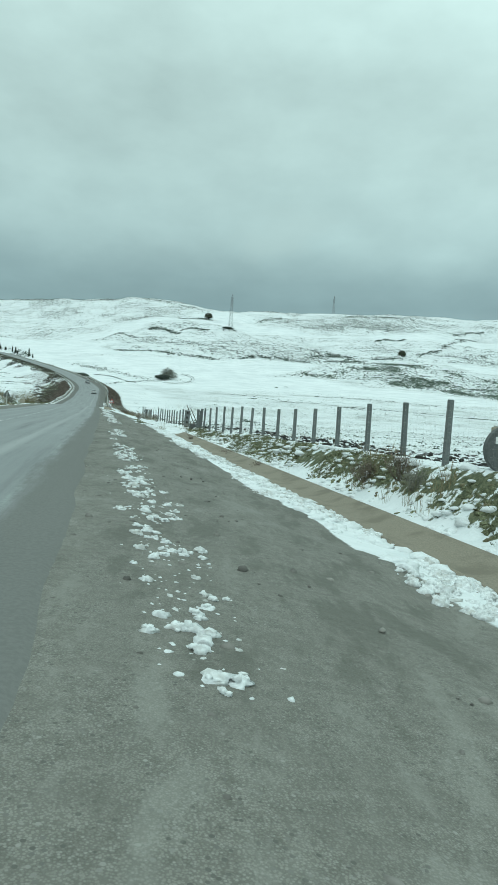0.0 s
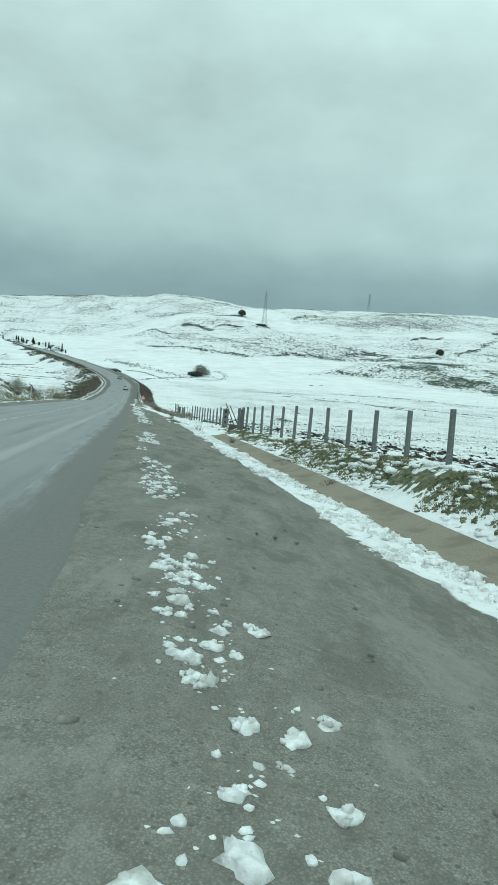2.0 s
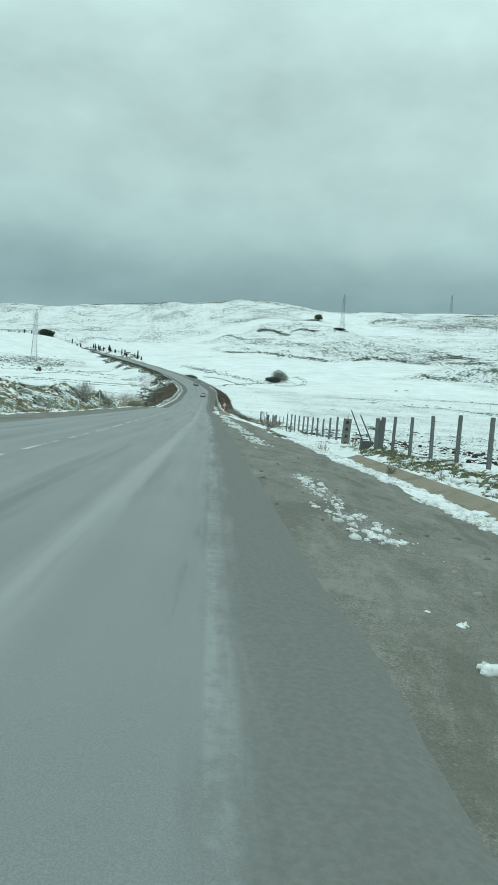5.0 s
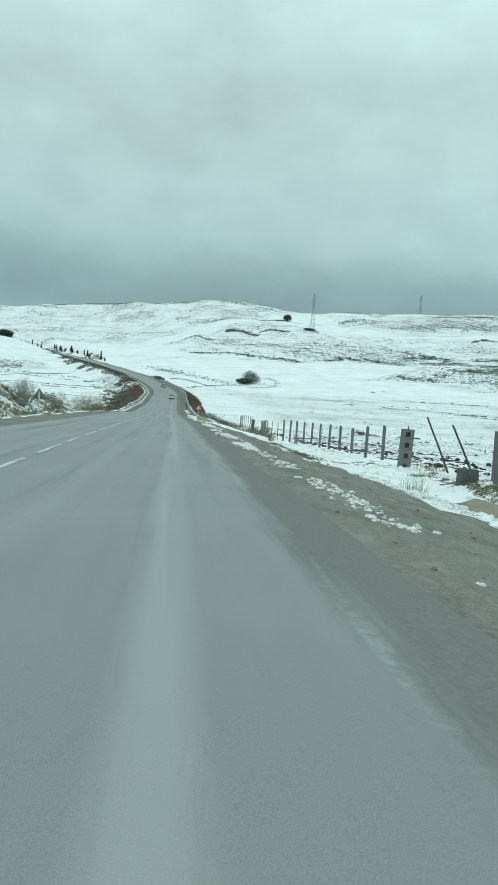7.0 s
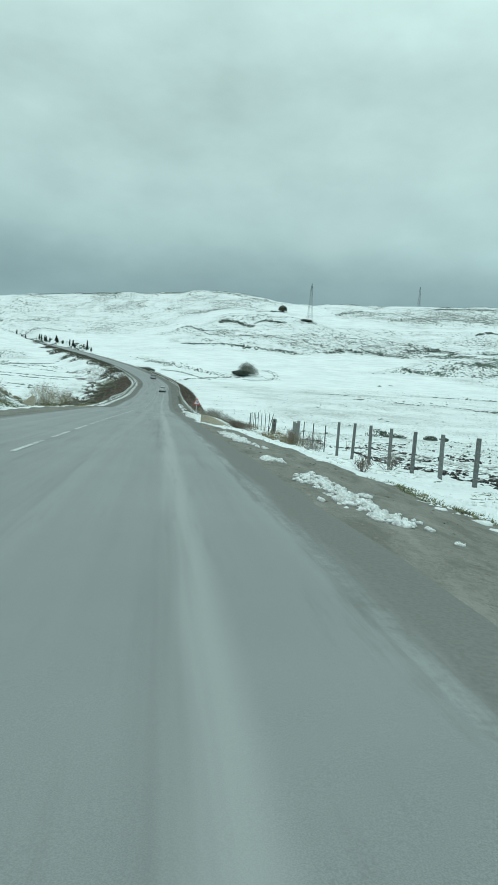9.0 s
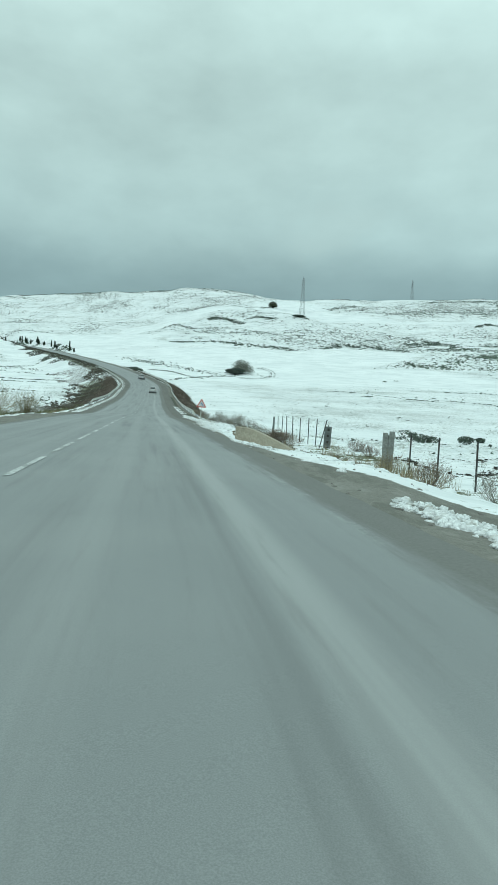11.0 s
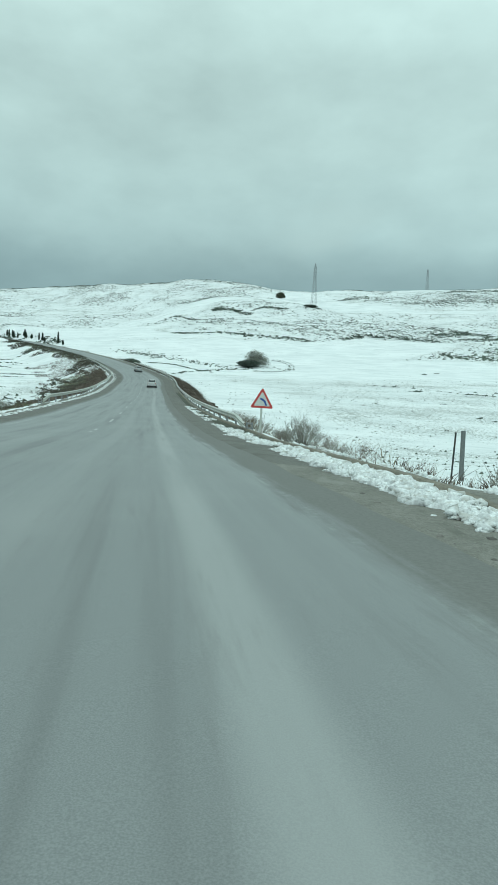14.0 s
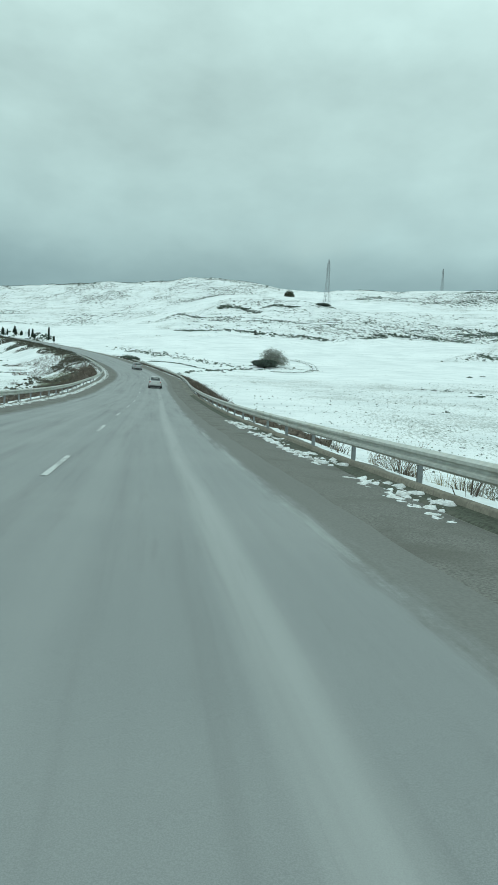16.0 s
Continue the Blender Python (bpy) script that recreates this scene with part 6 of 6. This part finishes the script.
def verge_snow():
    x, y, _ = scatter(9000, -4, 64, 4.4, 6.2, lambda x, y, s, d: (grain(x, y, 2.0, 84) > 0.40) & (rng.random(len(x)) < np.exp(-((d - 5.28) / 0.27) ** 2)))
    s = 0.014 + 0.06 * rng.random(len(x)) ** 3
    x2, y2, _ = scatter(34000, 60, 152, 4.2, 7.0, lambda x, y, q, d: ((q < 98) | (q > 115) | (rng.random(len(x)) < 0.25)) & (grain(x, y, 3.0, 85) > 0.50 - 0.14 * ease(q, 95, 115) - 0.14 * ease(q, 124, 130)) & (rng.random(len(x)) < np.exp(-((d - curve_through((60, 75, 86, 100, 112, 122, 128, 135, 152), (5.0, 5.05, 5.05, 4.85, 4.65, 5.0, 5.4, 5.55, 5.7), q)) / 0.27) ** 2)))
    s2 = 0.02 + (0.10 + 0.10 * ease(y2, 124, 132)) * rng.random(len(x2)) ** 2.8
    x3, y3, _ = scatter(2600, 148, 186, 5.35, 6.15, lambda x, y, q, d: grain(x, y, 2.4, 86) > 0.4)
    s3 = 0.02 + 0.12 * rng.random(len(x3)) ** 3
    x4, y4, _ = scatter(3000, 150, 325, -6.1, -5.4)
    s4 = 0.04 + 0.11 * rng.random(len(x4)) ** 2
    x5, y5, _ = scatter(6500, -4, 60, 8.3, 9.75, lambda x, y, q, d: grain(x, y, 1.6, 87) > 0.62 - 0.2 * (d - 8.3))
    s5 = 0.02 + 0.10 * rng.random(len(x5)) ** 2.6
    x6, y6, _ = scatter(90, 116, 150, 6.6, 7.9, lambda x, y, q, d: grain(x, y, 2.0, 99) > 0.4)
    x5, y5, s5 = np.concatenate([x5, x6]), np.concatenate([y5, y6]), np.concatenate([s5, 0.07 + 0.1 * rng.random(len(x6))])
    x, y, s = np.concatenate([x, x2, x3, x4, x5]), np.concatenate([y, y2, y3, y4, y5]), np.concatenate([s, s2, s3, s4, s5])
    seen = (y < 60) | (s > 0.034)
    x, y, s = x[seen], y[seen], s[seen]
    main = mixed_lumps(on_ground(x, y, 0.005), s, 0.62, 0.3, np.where(y < 32, 0.05, 0.155))
    k = y < 64
    c, size = heaped(x[k], y[k], s[k], 0.036, 4)
    k = (y > 64) & (y < 155)
    c2, size2 = heaped(x[k], y[k], s[k], 0.055, 7)
    return join_arrays(main, lumps(c, size, 0.8, 0.42), lumps(c2, size2, 0.85, 0.5))


stuff("verge_snow", verge_snow(), M_SNOWLUMP, "broken lumps of dirty ploughed snow along the verge", "snow", True)


def bank_snow():
    x, y, d = scatter(4600, -2, 62, 8.6, 13.4, lambda x, y, s, d: (grain(x, y, 1.1, 93) > 0.36) & ((d < 9.75) | (d > 11.6)))
    x2, y2, _ = scatter(2600, 62, 150, 7.6, 12.5, lambda x, y, s, d: grain(x, y, 1.4, 94) > 0.5)
    x3, y3, _ = scatter(5200, 46, 150, -24, -7.4, lambda x, y, s, d: grain(x, y, 1.6, 95) > 0.42)
    x4, y4, _ = scatter(900, 286, 302, -16, -7)
    x5, y5, _ = scatter(900, 96, 117, 4.9, 9.5, lambda x, y, s, d: grain(x, y, 1.2, 89) > 0.5)
    x4, y4 = np.concatenate([x4, x5]), np.concatenate([y4, y5])
    x, y = np.concatenate([x, x2, x3, x4]), np.concatenate([y, y2, y3, y4])
    s = 0.05 + 0.16 * rng.random(len(x)) ** 1.8
    # soft mounds pushed up beside the culvert
    x6, y6, _ = scatter(150, 115.5, 123, 4.6, 6.8, lambda x, y, s, d: np.abs(d - 5.1 - 0.12 * (s - 115)) < 0.6)
    mounds = soft_lumps(on_ground(x6, y6, 0.03), 0.06 + 0.17 * rng.random(len(x6)) ** 2.2, 0.62, 0.42)
    return join_arrays(mixed_lumps(on_ground(x, y, 0.015), s, 0.42, 0.3, 0.185), mounds)


M_CLEANSNOW = surface("lumpy_snow", (0.86, 0.885, 0.888), 0.95, 24, 3.0, 0.06, 0.7, stain=(0.76, 0.78, 0.775))
stuff("bank_snow", bank_snow(), M_CLEANSNOW, "low lumps of settled snow on the grassy banks", "snow", True)


def verge_stones():
    x, y, _ = scatter(1500, -4, 130, 4.3, 7.2)
    x2, y2, _ = scatter(300, -4, 60, 7.5, 11.4, lambda x, y, s, d: grain(x, y, 3, 88) > 0.6)
    x, y = np.concatenate([x, x2]), np.concatenate([y, y2])
    return lumps(on_ground(x, y, 0.005), 0.012 + 0.04 * rng.random(len(x)) ** 3, 0.7, 0.3)


stuff("verge_stones", verge_stones(), M_STONE, "loose gravel stones on the shoulder", "gravel")


def bank_rubble():
    x, y, _ = scatter(9500, 44, 165, -20, -7.3, lambda x, y, s, d: (grain(x, y, 3.2, 91) > 0.46) & (-d < 20 - 10 * ease(s, 118, 135)))
    x3, y3, _ = scatter(260, 236, 256, -20, -14.5, lambda x, y, s, d: np.abs(-d - 15 - 0.27 * (s - 238)) < 0.9)
    x, y = np.concatenate([x, x3]), np.concatenate([y, y3])
    x2, y2, _ = scatter(110, 110.2, 113.6, 5.3, 7.0)
    return join_arrays(lumps(on_ground(x, y, 0.03), 0.04 + 0.17 * rng.random(len(x)) ** 2.4, 0.75, 0.4), soft_lumps(on_ground(x2, y2, 0.01), 0.03 + 0.08 * rng.random(len(x2)) ** 2, 0.7, 0.3))


stuff("bank_rubble", bank_rubble(), M_RUBBLE, "ochre earth and rubble on the dirt bank", "rubble")


def bank_growth():
    x, y, _ = scatter(15000, 34, 182, -24, -7.2, lambda x, y, s, d: (grain(x, y, 2.6, 92) > 0.42) & (-d < 24 - 9 * ease(s, 118, 135)))
    return blades(on_ground(x, y, 0.02), 0.12 + 0.3 * rng.random(len(x)), 7, 1.1, 0.011, 1.3)


stuff("bank_growth", bank_growth(), M_GRASS, "rough green and brown growth on the dirt bank", "grass")
